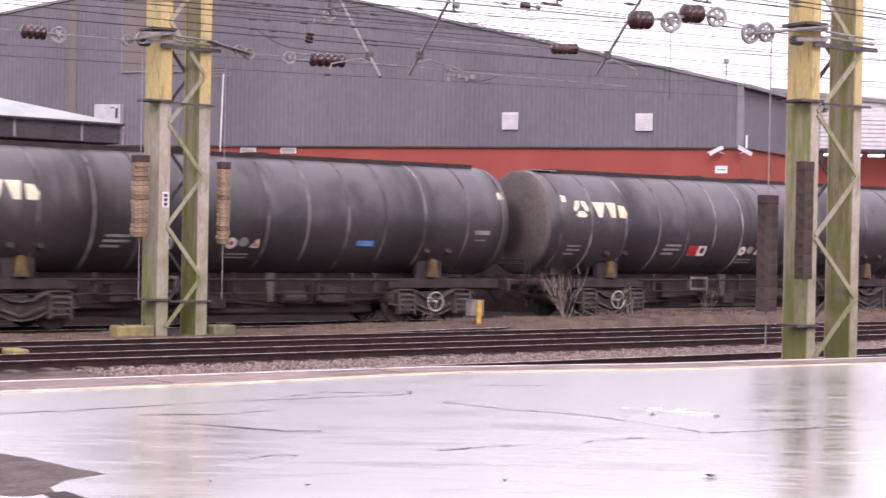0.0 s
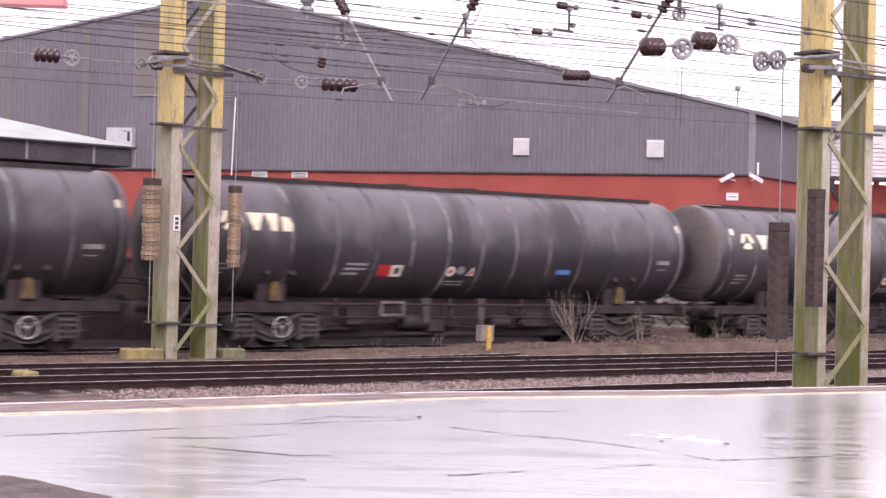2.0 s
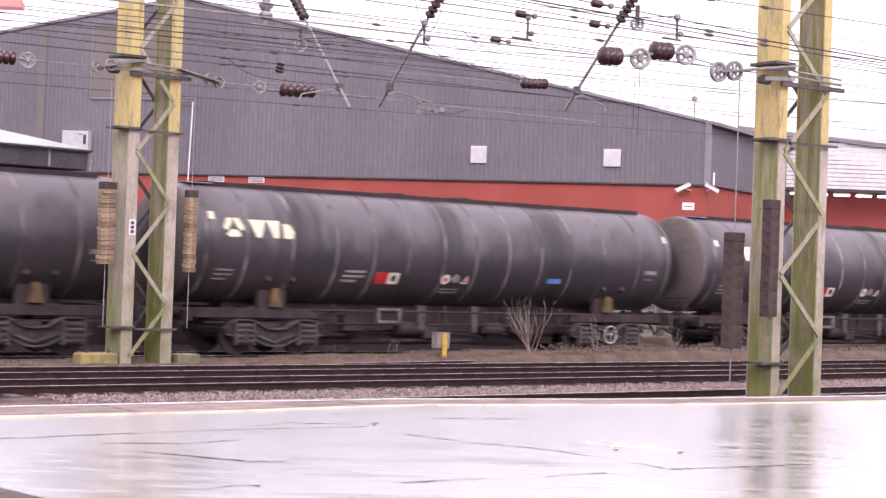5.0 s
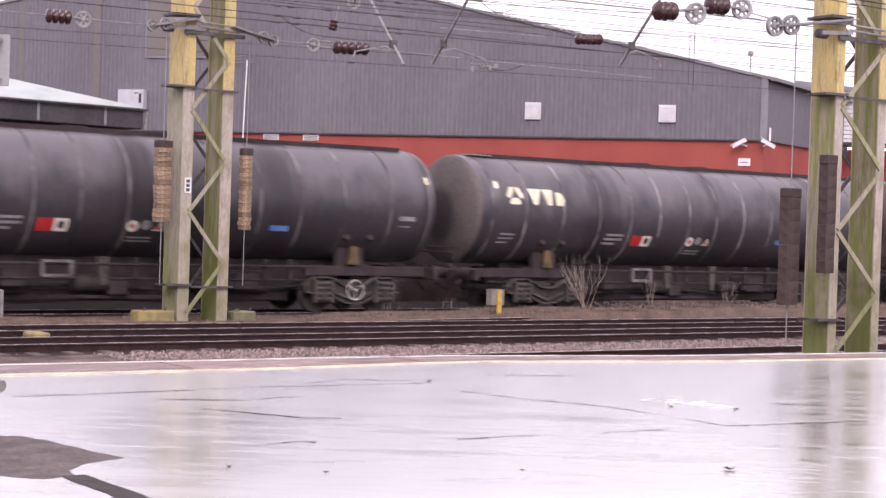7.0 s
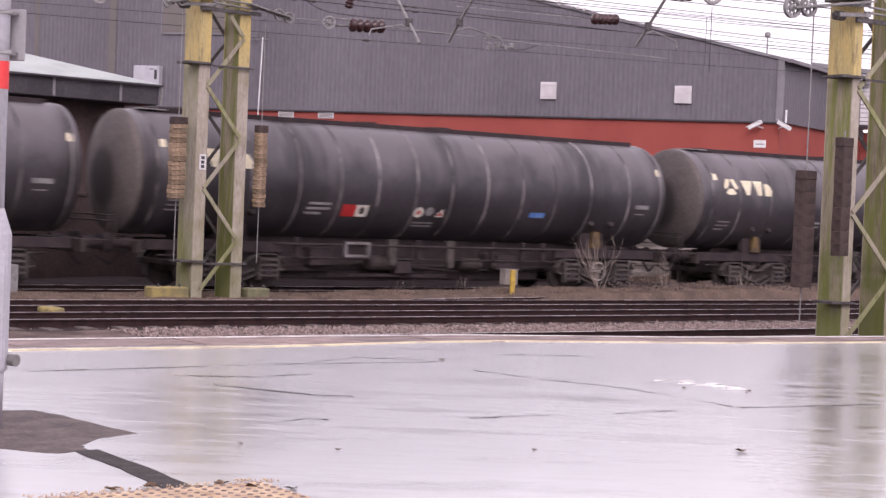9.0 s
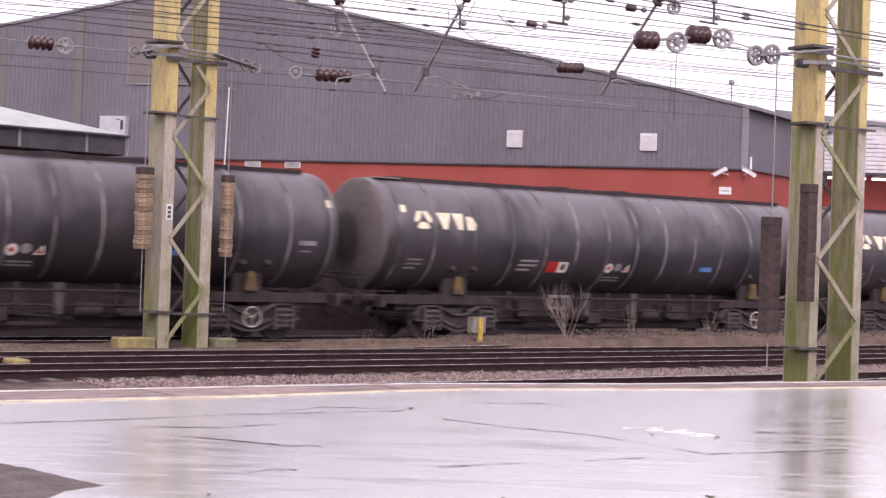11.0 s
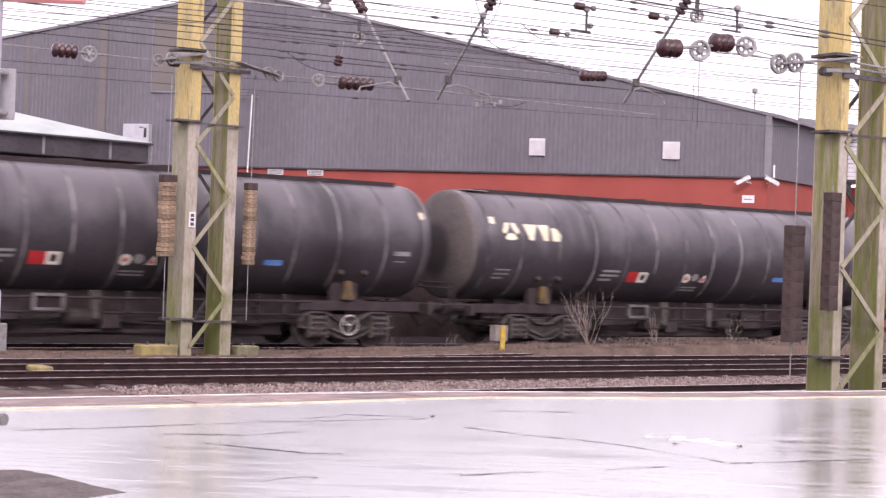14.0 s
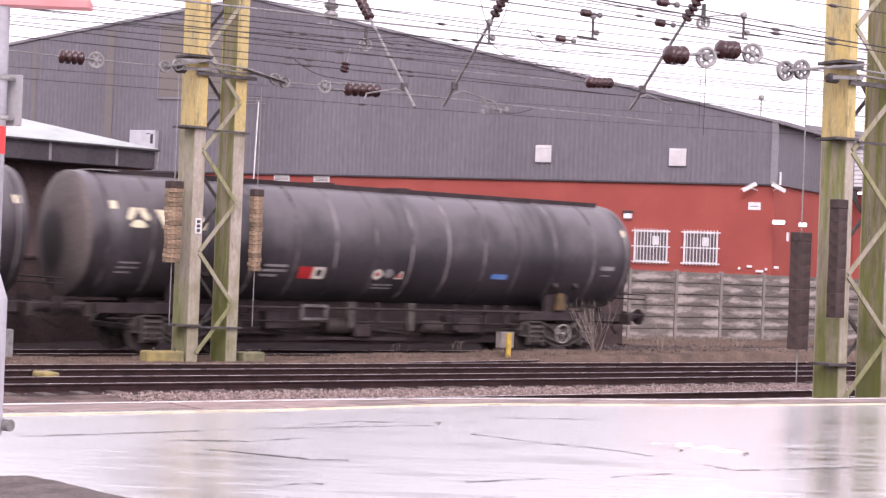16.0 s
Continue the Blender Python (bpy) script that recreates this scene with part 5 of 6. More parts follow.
def hung_pulley(x, y, z, r):
    o = tagged(empty("hung_pulley", x, y, z), "pale pulley wheel hung from the overhead wires", "pulley", "fittings of the overhead line")
    part("wheel", pulley(bmesh.new(), pose(0, 0, 0, 90, 0, -25), r), M_GALV, o)
    part("strap", boxed(-0.02, 0.02, -0.05, 0.05, 0.0, r + 0.25, 0.005), M_DARKGALV, o)
    part("tail_wire", tube(bmesh.new(), (0, 0, r), (1.1, 0, r + 0.16), 0.01, sides=5), M_WIRE, o)


hung_pulley(19.7, 30.0, 6.94, 0.13)
hung_pulley(23.81, 24.0, 7.32, 0.13)


def jumper(points):
    """A slack jumper cable between two wires."""
    bm = bmesh.new()
    for a, b in zip(points, points[1:]):
        tube(bm, a, b, 0.009, sides=5)
    tagged(finish("jumper_cable", bm, M_WIRE), "slack dark jumper cable between overhead wires", "cable", "overhead wires")


def slack(a, b, sag, n=10):
    a, b = Vector(a), Vector(b)
    return [a.lerp(b, k / n) - Vector((0, 0, sag * math.sin(math.pi * k / n))) for k in range(n + 1)]


jumper(slack((18.92, 31.7, 6.71), (19.78, 31.7, 6.38), 0.06))
jumper(slack((19.78, 31.7, 6.38), (22.0, 31.7, 6.42), 0.03))
jumper(slack((21.5, 28.5, 8.3), (22.5, 28.5, 8.4), 1.0))
jumper(slack((21.7, 28.5, 7.3), (22.9, 28.5, 7.0), 0.25))
jumper(slack((20.9, 26, 7.05), (22.0, 26, 6.9), 0.2))
jumper(slack((23.9, 31, 6.0), (25.2, 31, 6.1), 0.12))


# ---- the grey shed behind the sidings ----
def roof_z(u):
    return 13.58 - 0.226 * (u + 22.7) if u > -22.7 else 13.58 + 0.17 * (u + 22.7)


def warehouse():
    b = tagged(empty("warehouse", 49.42, 45.56, 0, -53.13), "large grey clad warehouse with a red painted base", "warehouse")
    DEEP, SKEW = 39.0, 9.3
    bm = bmesh.new()
    box(bm, -46, -0.0, 0.0, 0.30, -0.4, 6.08)
    part("red_wall", bm, M_REDWALL, b, "wall painted brick red")
    bm = bmesh.new()
    n = 30
    vs = []
    for k in range(n + 1):
        vs.append((0.0 + SKEW * k / n, 0.302 + (DEEP - 0.302) * k / n))
    lo = [bm.verts.new((x, y, -0.4)) for x, y in vs]
    hi = [bm.verts.new((x, y, 6.08)) for x, y in vs]
    lo2 = [bm.verts.new((x - 0.3, y, -0.4)) for x, y in vs]
    hi2 = [bm.verts.new((x - 0.3, y, 6.08)) for x, y in vs]
    for k in range(n):
        bm.faces.new((lo[k], lo[k + 1], hi[k + 1], hi[k]))
        bm.faces.new((lo2[k], lo2[k + 1], hi2[k + 1], hi2[k]))
        bm.faces.new((hi[k], hi[k + 1], hi2[k + 1], hi2[k]))
    part("red_side_wall", bm, M_REDWALL, b)
    # ribbed sheeting of the gable: trapezoid ribs with their own depth
    bm = bmesh.new()
    prof = []
    u = -46.0
    while u < -0.05:
        prof += [(u, 0.0), (u + 0.09, 0.0), (u + 0.12, -0.016), (u + 0.17, -0.016)]
        u += 0.2
    prof.append((0.0, 0.0))
    low = [bm.verts.new((x, -0.06 + y, 6.02)) for x, y in prof]
    top = [bm.verts.new((x, -0.06 + y, roof_z(x) - 0.02)) for x, y in prof]
    for k in range(len(prof) - 1):
        bm.faces.new((low[k], low[k + 1], top[k + 1], top[k]))
    part("gable_cladding", bm, M_CLAD, b, "dark grey ribbed steel sheeting")
    bm = bmesh.new()
    prof = []
    v = 0.0
    while v < DEEP:
        for dv, o in ((0, 0.06), (0.09, 0.06), (0.12, 0.078), (0.17, 0.078)):
            prof.append((SKEW * (v + dv) / DEEP + o, v + dv))
        v += 0.2
    low = [bm.verts.new((x, y, 6.02)) for x, y in prof]
    top = [bm.verts.new((x, y, 8.42)) for x, y in prof]
    for k in range(len(prof) - 1):
        bm.faces.new((low[k], low[k + 1], top[k + 1], top[k]))
    part("side_cladding", bm, M_CLAD, b)
    part("corner_flashing", boxed(-0.16, 0.11, -0.115, 0.12, 6.0, 8.5, 0.01), M_ROOF, b)
    # the drip edge under the sheeting
    part("drip_flashing", boxed(-46, 0.1, -0.12, 0.0, 5.97, 6.03), M_FASCIA, b)
    # roof slopes
    for u0, u1 in ((-46.3, -22.7), (-22.7, 0.25)):
        bm = bmesh.new()
        t = [(u0, -0.14, roof_z(u0)), (u1, -0.14, roof_z(u1)), (u1 + SKEW, DEEP, roof_z(u1)), (u0 + SKEW, DEEP, roof_z(u0))]
        a = [bm.verts.new(p) for p in t]
        c = [bm.verts.new((p[0], p[1], p[2] + 0.12)) for p in t]
        bm.faces.new(a[::-1])
        bm.faces.new(c)
        for i in range(4):
            j = (i + 1) % 4
            bm.faces.new((a[i], a[j], c[j], c[i]))
        part("roof_slope", bm, M_ROOF, b)
    # loose ridge caps along the falling verge
    for k in range(14):
        u = -11.2 + k * 0.27 + random.uniform(-0.06, 0.06)
        bm = tube(bmesh.new(), (u, -0.2, roof_z(u) + 0.12), (u + 0.1, 0.1, roof_z(u) + 0.12), random.uniform(0.03, 0.08), sides=8)
        part("verge_cap", bm, M_LOUVRE, b)
    # gutter along the side
    part("gutter", beam(bmesh.new(), (0.30, -0.3, 8.42), (0.3 + SKEW, DEEP, 8.42), 0.16, 0.14), M_ROOF, b)
    # louvred vents
    def vent(u, z, w, h, slats):
        f = part("vent", boxed(u - w / 2, u + w / 2, -0.17, -0.062, z - h / 2, z + h / 2, 0.01), M_LOUVRE, b, "off-white louvred vent")
        for k in range(slats):
            zz = z - h / 2 + 0.06 + (h - 0.12) * (k + 0.5) / slats
            part("slat", boxed(u - w / 2 + 0.05, u + w / 2 - 0.05, -0.2, -0.171, zz - 0.012, zz + 0.02), M_LOUVRE, f)
    vent(-9.36, 7.07, 0.66, 0.70, 5)
    vent(-3.84, 7.02, 0.68, 0.70, 5)
    # pale cabinet on the gable
    c = part("wall_cabinet", boxed(-28.05, -26.80, -0.42, -0.062, 6.96, 7.79, 0.02), M_POLE, b, "pale grey wall cabinet")
    part("cabinet_vent", boxed(-27.25, -27.05, -0.44, -0.421, 7.62, 7.66), M_FASCIA, c)
    part("cabinet_vent", boxed(-27.02, -26.90, -0.44, -0.421, 7.20, 7.62), M_FASCIA, c)
    # a browner run of sheeting where rain drips from the verge
    for u0, u1 in ((-29.50, -29.14), (-33.2, -33.0)):
        part("stained_sheet", boxed(u0, u1, -0.088, -0.080, 6.1, roof_z(u0) - 0.1), M_OLIVE, b, "rust-stained run of sheeting")
    # framed panel on the gable
    part("gable_panel", boxed(-26.86, -23.65, -0.125, -0.098, 9.29, 12.54), M_OLIVE, b, "dull olive panel on the gable")
    for x0, x1, z0, z1 in ((-26.9, -23.6, 12.55, 12.62), (-26.9, -23.6, 9.2, 9.28), (-26.93, -26.87, 9.2, 12.62), (-23.64, -23.58, 9.2, 12.62)):
        part("panel_frame", boxed(x0, x1, -0.14, -0.098, z0, z1), M_ROOF, b)
    # small vents in the red band
    for u in (-20.9, -19.07):
        o = part("air_brick", boxed(u - 0.36, u + 0.36, -0.06, 0.0, 5.70, 5.96, 0.01), M_LOUVRE, b, "white framed vent")
        for k in range(3):
            part("slat", boxed(u - 0.30, u + 0.30, -0.075, -0.061, 5.75 + k * 0.06, 5.78 + k * 0.06), M_BAND, o)
    # barred windows
    for u in (-4.8, -2.8):
        w = part("window", boxed(u - 0.68, u + 0.68, -0.03, -0.004, 2.78, 4.08), M_GLASS, b, "dim window behind white bars")
        for x0, x1, z0, z1 in ((u - 0.68, u + 0.68, 4.0, 4.08), (u - 0.68, u + 0.68, 2.78, 2.86), (u - 0.68, u - 0.61, 2.86, 4.0), (u + 0.61, u + 0.68, 2.86, 4.0)):
            part("window_frame", boxed(x0, x1, -0.05, -0.031, z0, z1), M_PVC, w)
        for k in range(11):
            x = u - 0.66 + k * 0.132
            part("bar", tube(bmesh.new(), (x, -0.14, 2.72), (x, -0.14, 4.14), 0.017, sides=6), M_PVC, w, "white steel bar")
        for z in (2.80, 3.42, 4.04):
            part("cross_bar", boxed(u - 0.78, u + 0.78, -0.125, -0.112, z - 0.025, z + 0.025), M_PVC, w)
        part("paper", boxed(u - 0.05 + 0.1, u + 0.32, -0.036, -0.0305, 3.5, 3.85), M_PVC, w)
    # sign, cameras, lamps and pipes
    part("wall_sign", boxed(-0.98, -0.50, -0.03, 0.0, 5.0, 5.3, 0.005), M_PVC, b, "small white wall sign")
    part("sign_writing", boxed(-0.90, -0.58, -0.034, -0.0305, 5.12, 5.16), M_BAND, b)
    for u, s in ((-0.80, -1), (0.12, 1)):
        bm = bmesh.new()
        mm = Matrix.Translation((u + 0.1 * s, -0.45, 5.86)) @ pose(0, 0, 0, 0, 28 * s, 0)
        box(bm, -0.30, 0.30, -0.08, 0.08, -0.07, 0.08, 0.02, mm)
        box(bm, -0.36, 0.26, -0.1, 0.1, 0.081, 0.10, 0.0, mm)
        c = part("camera_housing", bm, M_PVC, b, "white security camera")
        part("bracket", tube(bmesh.new(), (u - 0.15 * s, 0, 5.78), (u + 0.08 * s, -0.45, 5.84), 0.03, sides=6), M_PVC, c)
    l = part("bulkhead_lamp", boxed(-5.95, -5.6, -0.16, 0.0, 4.5, 4.75, 0.03), M_PVC, b, "white bulkhead lamp")
    part("lamp_hood", boxed(-5.98, -5.57, -0.2, 0.0, 4.755, 4.83, 0.01), M_FASCIA, l)
    for u, z, w in ((0.28, 4.50, 0.5), (1.2, 4.43, 0.32)):
        l = part("floodlight", boxed(u - w / 2, u + w / 2, -0.6, -0.35, z - 0.08, z + 0.10, 0.03), M_PVC, b, "white floodlight, lit")
        part("lens", boxed(u - w / 2 + 0.03, u + w / 2 - 0.03, -0.63, -0.603, z - 0.06, z + 0.08, 0.01), M_LAMP, l)
        part("bracket", tube(bmesh.new(), (u, -0.36, z), (u, 0.5, z - 0.05), 0.025, sides=6), M_PVC, l)
    bm = bmesh.new()
    tube(bm, (-22.1, -0.3, 5.6), (-22.0, -0.3, 9.1), 0.032, sides=8)
    a = part("aerial_pole", bm, M_PVC, b, "white pole with a small aerial")
    for k in range(3):
        part("aerial_rod", tube(bmesh.new(), (-22.9, -0.3, 9.0 + k * 0.13), (-21.7, -0.3, 9.02 + k * 0.13), 0.015, sides=5), M_GALV, a)
    part("drain_pipe", tube(bmesh.new(), (0.25, -0.16, 6.0), (0.25, -0.16, 6.5), 0.04, sides=8), M_PVC, b)
    for k in range(5):
        u, z = -1.3 + 0.35 * k, 2.62 + 0.1 * math.sin(k * 2.1)
        part("junction_box", boxed(u, u + 0.10 + 0.1 * (k % 3), -0.09, 0.0, z, z + 0.09, 0.01), M_PVC, b)
    part("conduit", boxed(0.55, 0.62, -0.06, 0.4, 3.8, 4.15), M_PVC, b)
    part("roof_vent_pipe", tube(bmesh.new(), (-0.9, 2.5, 8.6), (-0.9, 2.5, 9.7), 0.03, sides=6), M_GALV, b)
    part("roof_vent_cap", lathe(bmesh.new(), [(9.62, 0.05), (9.66, 0.13), (9.80, 0.11), (9.83, 0.04)], Matrix.Translation((-0.9, 2.5, 0)), 10), M_GALV, b)


warehouse()


M_DARKBRICK = material("shaded_brick", (0.085, 0.058, 0.056), (0.055, 0.040, 0.040), rough=0.9, scale=1.2, fine=12, bump=0.2, spec=0.2)


def low_shed():
    """The low building with a pale hipped roof and a deep dark fascia."""
    s = tagged(empty("low_shed", 26.85, 54.4, 0, 6), "low brick shed with a pale sheet roof and dark fascia", "shed")
    # wall colour kept dark to hold the shade beneath the canopy
    part("wall", boxed(-24, -0.6, 1.2, 11, -0.4, 5.44), M_DARKBRICK, s, "brick wall, dark for the shade under the canopy")
    part("canopy_beam", boxed(-24, -0.02, 0.0, 1.19, 5.33, 5.44), M_FASCIA, s)
    f = part("fascia", boxed(-24, 0.0, -0.12, 0.0, 5.35, 6.03, 0.01), M_FASCIA, s, "deep dark fascia board")
    for k in range(9):
        part("fascia_joint", boxed(-1.6 - k * 2.6, -1.5 - k * 2.6, -0.128, -0.121, 5.38, 5.98), M_ROOF, f)
    bm = bmesh.new()
    p = [(0.12, -0.2, 6.07), (-24, -0.2, 6.07), (-24, 6, 7.78), (-6.66, 6, 7.78), (0.12, 12.2, 6.07), (-24, 12.2, 6.07)]
    part("side_fascia", boxed(-0.12, 0.0, 0.004, 11.9, 5.35, 6.03), M_FASCIA, s)
    v = [bm.verts.new(q) for q in p]
    bm.faces.new((v[0], v[3], v[2], v[1]))
    bm.faces.new((v[0], v[4], v[3]))
    bm.faces.new((v[3], v[4], v[5], v[2]))
    bm.faces.new((v[0], v[1], v[5], v[4]))
    part("roof", bm, M_PALEROOF, s, "pale grey-green sheet roof")
    part("gutter", boxed(-24, 0.1, -0.30, -0.2, 5.98, 6.06, 0.02), M_FASCIA, s)
    bm = tube(bmesh.new(), (0.06, -0.25, 6.0), (0.04, -0.2, 5.3), 0.04, sides=8)
    part("down_pipe", bm, M_GALV, s)


low_shed()


def far_shed():
    """Beyond the warehouse: a pale boarded gable over a dark loading bay with strip lights."""
    s = tagged(empty("loading_shed", 58.2, 50.3, 0, -36.2), "pale ribbed loading shed with a dark open bay", "shed")
    part("bay_wall", boxed(-1, 26, 0.6, 1, -0.4, 6.5), M_REDWALL, s, "dark red wall in shade")
    for k in range(13):
        z = 6.55 + k * 0.19
        x1 = 26 - max(0, k - 8) * 4.5
        part("board", boxed(-1, x1, -0.06 - 0.0 * k, 0.1, z, z + 0.165, 0.01), M_LOUVRE, s)
    part("roof_edge", beam(bmesh.new(), (-1.2, -0.1, 9.15), (26, -0.1, 6.9), 0.3, 0.2), M_ROOF, s)
    part("canopy", boxed(-1, 26, -1.2, 0.1, 6.40, 6.52), M_FASCIA, s)
    for k in range(9):
        l = part("strip_light", boxed(1.2 + k * 1.0, 1.9 + k * 1.0, -0.3, -0.12, 6.24, 6.34, 0.02), M_LAMP, s, "lit strip light")


far_shed()


# ---- concrete panel fence ----
def fence():
    f = tagged(empty("panel_fence", 38.80, 42.2, 0, 2.0), "stained concrete post and panel fence", "fence", kind="")
    bay = 2.28
    me_b = me_p = None
    for k in range(-1, 6):
        x = k * bay
        if me_p is None:
            p = part("post", boxed(-0.065, 0.065, -0.075, 0.07, -0.3, 2.48, 0.012), M_POST, f)
            me_p = p.data
        else:
            p = new("post", me_p)
            p.parent = f
        p.location = (x, 0, 0)
        part("joint_strip", boxed(x + 0.07, x + bay - 0.07, 0.012, 0.024, 0.0, 2.40), M_CINDER, f, "dark recessed joints")
        for j in range(6):
            if me_b is None:
                o = part("board", boxed(0.075, bay - 0.075, -0.03, 0.03, 0.0, 0.378, 0.008), M_CONC, f)
                me_b = o.data
            else:
                o = new("board", me_b)
                o.parent = f
            o.location = (x, random.uniform(-0.012, 0.012), 0.03 + j * 0.402)


fence()


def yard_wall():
    """An added dark wall behind the siding; it stands for the shade under and between the wagons."""
    w = tagged(empty("yard_wall", 5, 39.6, 0), "added dark wall standing for the shade behind the siding", "wall", kind="structure")
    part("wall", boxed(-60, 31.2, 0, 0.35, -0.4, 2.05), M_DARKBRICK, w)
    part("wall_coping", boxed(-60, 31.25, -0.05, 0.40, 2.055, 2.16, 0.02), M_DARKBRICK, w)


yard_wall()


# ---- lineside things ----
def lineside_box():
    b = tagged(empty("lineside_box", 26.12, 32.9, 0), "small grey lineside box on a yellow post", "lineside box")
    part("body", boxed(-0.21, 0.21, -0.12, 0.12, 0.28, 0.66, 0.02), M_POST, b)
    part("post", boxed(-0.06, 0.06, -0.20, -0.121, -0.1, 0.66, 0.01), M_YELLOW, b, "yellow painted post")
    part("lid", boxed(-0.22, 0.22, -0.13, 0.13, 0.662, 0.68, 0.005), M_POST, b)


def cabinet():
    b = tagged(empty("lineside_cabinet", 13.5, 33.5, 0), "small pale steel lineside cabinet", "cabinet")
    part("body", boxed(-0.28, -0.04, -0.12, 0.12, 0.0, 0.6, 0.02), M_GALV, b)
    part("leg", boxed(-0.18, -0.13, -0.05, 0.05, -0.2, 0.0), M_DARKGALV, b)


def ramp():
    b = tagged(empty("track_magnet", 12.65, 29.75, -0.13), "yellow track magnet between the rails", "track magnet")
    part("body", boxed(-0.16, 0.16, -0.3, 0.3, 0, 0.12, 0.03), M_LIME, b)


lineside_box()
cabinet()
ramp()


def twigs(name, x, y, z, count, height, spread, seed, label):
    rng = random.Random(seed)
    bm = bmesh.new()
    def grow(p, d, length, r, depth):
        q = p + d * length
        mid = p + d * length * 0.5 + Vector((rng.uniform(-1, 1), rng.uniform(-1, 1), 0)) * length * 0.07
        tube(bm, p, mid, r, r * 0.8, 5, False)
        tube(bm, mid, q, r * 0.8, r * 0.55, 5, False)
        if depth:
            for k in range(rng.choice((2, 2, 3))):
                e = (d + Vector((rng.uniform(-0.45, 0.45), rng.uniform(-0.45, 0.45), rng.uniform(-0.05, 0.4)))).normalized()
                grow(p + d * length * rng.uniform(0.45, 1.0), e, length * rng.uniform(0.5, 0.75), r * 0.55, depth - 1)
    for k in range(count):
        d = Vector((rng.uniform(-spread, spread), rng.uniform(-spread, spread), 1)).normalized()
        grow(Vector((rng.uniform(-0.16, 0.16), rng.uniform(-0.16, 0.16), 0)), d, height * rng.uniform(0.35, 0.62), 0.0058 * height, 3)
    t = finish(name, bm, M_TWIG)
    t.location = (x, y, z)
    return tagged(t, label, "shrub")


twigs("bare_shrub", 29.4, 33.1, 0.1, 12, 1.55, 0.85, 3, "bare leafless shrub on the bank beside the siding")
twigs("bare_shrub", 32.0, 33.4, 0.2, 6, 0.8, 0.35, 5, "small bare leafless shrub on the cinder bank")
twigs("bare_shrub", 34.9, 33.4, 0.2, 7, 0.7, 0.4, 6, "small bare leafless shrub on the cinder bank")
twigs("bare_shrub", 24.8, 33.2, 0.05, 5, 0.5, 0.5, 7, "low tangle of bare stems on the bank")
twigs("bare_shrub", 23.2, 33.3, 0.05, 5, 0.4, 0.5, 8, "low tangle of bare stems on the bank")


def grass(name, x0, x1, y0, y1, z, count, h, mat, label):
    rng = np.random.RandomState(count)
    vs, fs = [], []
    for i in range(count):
        x, y = rng.uniform(x0, x1), rng.uniform(y0, y1)
        if noise.noise((x * 0.9, y * 1.6, 7)) < rng.uniform(-0.35, 0.3):
            continue
        zz = z + (bank_top(x) if y < 36 else 0.0) + 0.09 * noise.noise((x * 0.35, y * 0.5, 0)) - 0.03
        k = len(vs)
        a = rng.uniform(0, 6.28)
        hh = h * rng.uniform(0.4, 1.2)
        dx, dy = math.cos(a) * 0.012, math.sin(a) * 0.012
        lx, ly = rng.uniform(-0.8, 0.8) * hh, rng.uniform(-0.8, 0.8) * hh
        vs += [(x - dx, y - dy, zz), (x + dx, y + dy, zz), (x + lx * 0.4, y + ly * 0.4, zz + hh * 0.7), (x + lx, y + ly, zz + hh)]
        fs += [(k, k + 1, k + 2), (k + 2, k + 1, k + 3)]
    me = bpy.data.meshes.new(name)
    me.from_pydata(vs, [], fs)
    me.materials.append(mat)
    tagged(new(name, me), label, "grass", kind="stuff")


grass("dead_grass", 10, 34, 32.5, 34.2, 0.0, 16000, 0.08, M_GRASS, "flattened dead brown grass along the bank")
grass("bank_grass", 36, 56, 38.8, 42.1, 0.05, 7000, 0.14, M_GRASS, "thin dead grass at the foot of the fence")


# ---- on the platform ----
def flat(name, outline, mat, label, category, h=0.004, z=PLATFORM_Z):
    return tagged(finish(name, prism(bmesh.new(), outline, z - 0.02, z + h), mat), label, category, kind="structure")


def rough_outline(pts, seed, amount=0.025, steps=6):
    rng = random.Random(seed)
    out = []
    for (a, b), (c, d) in zip(pts, pts[1:] + pts[:1]):
        for k in range(steps):
            f = k / steps
            out.append((a + (c - a) * f + rng.uniform(-amount, amount), b + (d - b) * f + rng.uniform(-amount, amount)))
    return out


flat("dry_patch", rough_outline([(2.2, 10.9), (4.04, 10.06), (4.17, 10.02), (4.25, 9.68), (4.29, 9.19), (4.33, 8.88), (4.05, 8.78), (3.85, 8.56), (3.81, 8.40), (3.61, 8.34), (3.52, 8.42), (3.40, 8.61), (1.6, 9.6)], 1, 0.012, 4), M_DRY, "dull drained patch of tarmac", "tarmac patch", 0.003)
flat("tar_seam", rough_outline([(3.72, 8.36), (3.86, 8.38), (3.84, 7.68), (3.80, 7.14), (3.6, 6.3), (3.48, 6.3), (3.65, 7.2), (3.70, 7.77)], 2, 0.008, 4), M_TAR, "black tar seam in the platform", "tar seam", 0.005)


def tactile():
    o = tagged(empty("tactile_paving", 3.55, 6.75, PLATFORM_Z), "buff tactile slabs with rows of studs, strewn with leaves", "tactile paving", kind="structure")
    for i in range(3):
        for j in range(2):
            s = part("slab", boxed(-0.62 + i * 0.41, -0.62 + i * 0.41 + 0.4, -0.45 + j * 0.41, -0.45 + j * 0.41 + 0.4, -0.03, 0.012, 0.004), M_TACTILE, o)
            for a in range(6):
                for b in range(6):
                    part("stud", lathe(bmesh.new(), [(0.0125, 0.016), (0.017, 0.011)], Matrix.Translation((-0.62 + i * 0.41 + 0.033 + a * 0.067, -0.45 + j * 0.41 + 0.033 + b * 0.067, 0)), 6), M_COPING, s)


tactile()
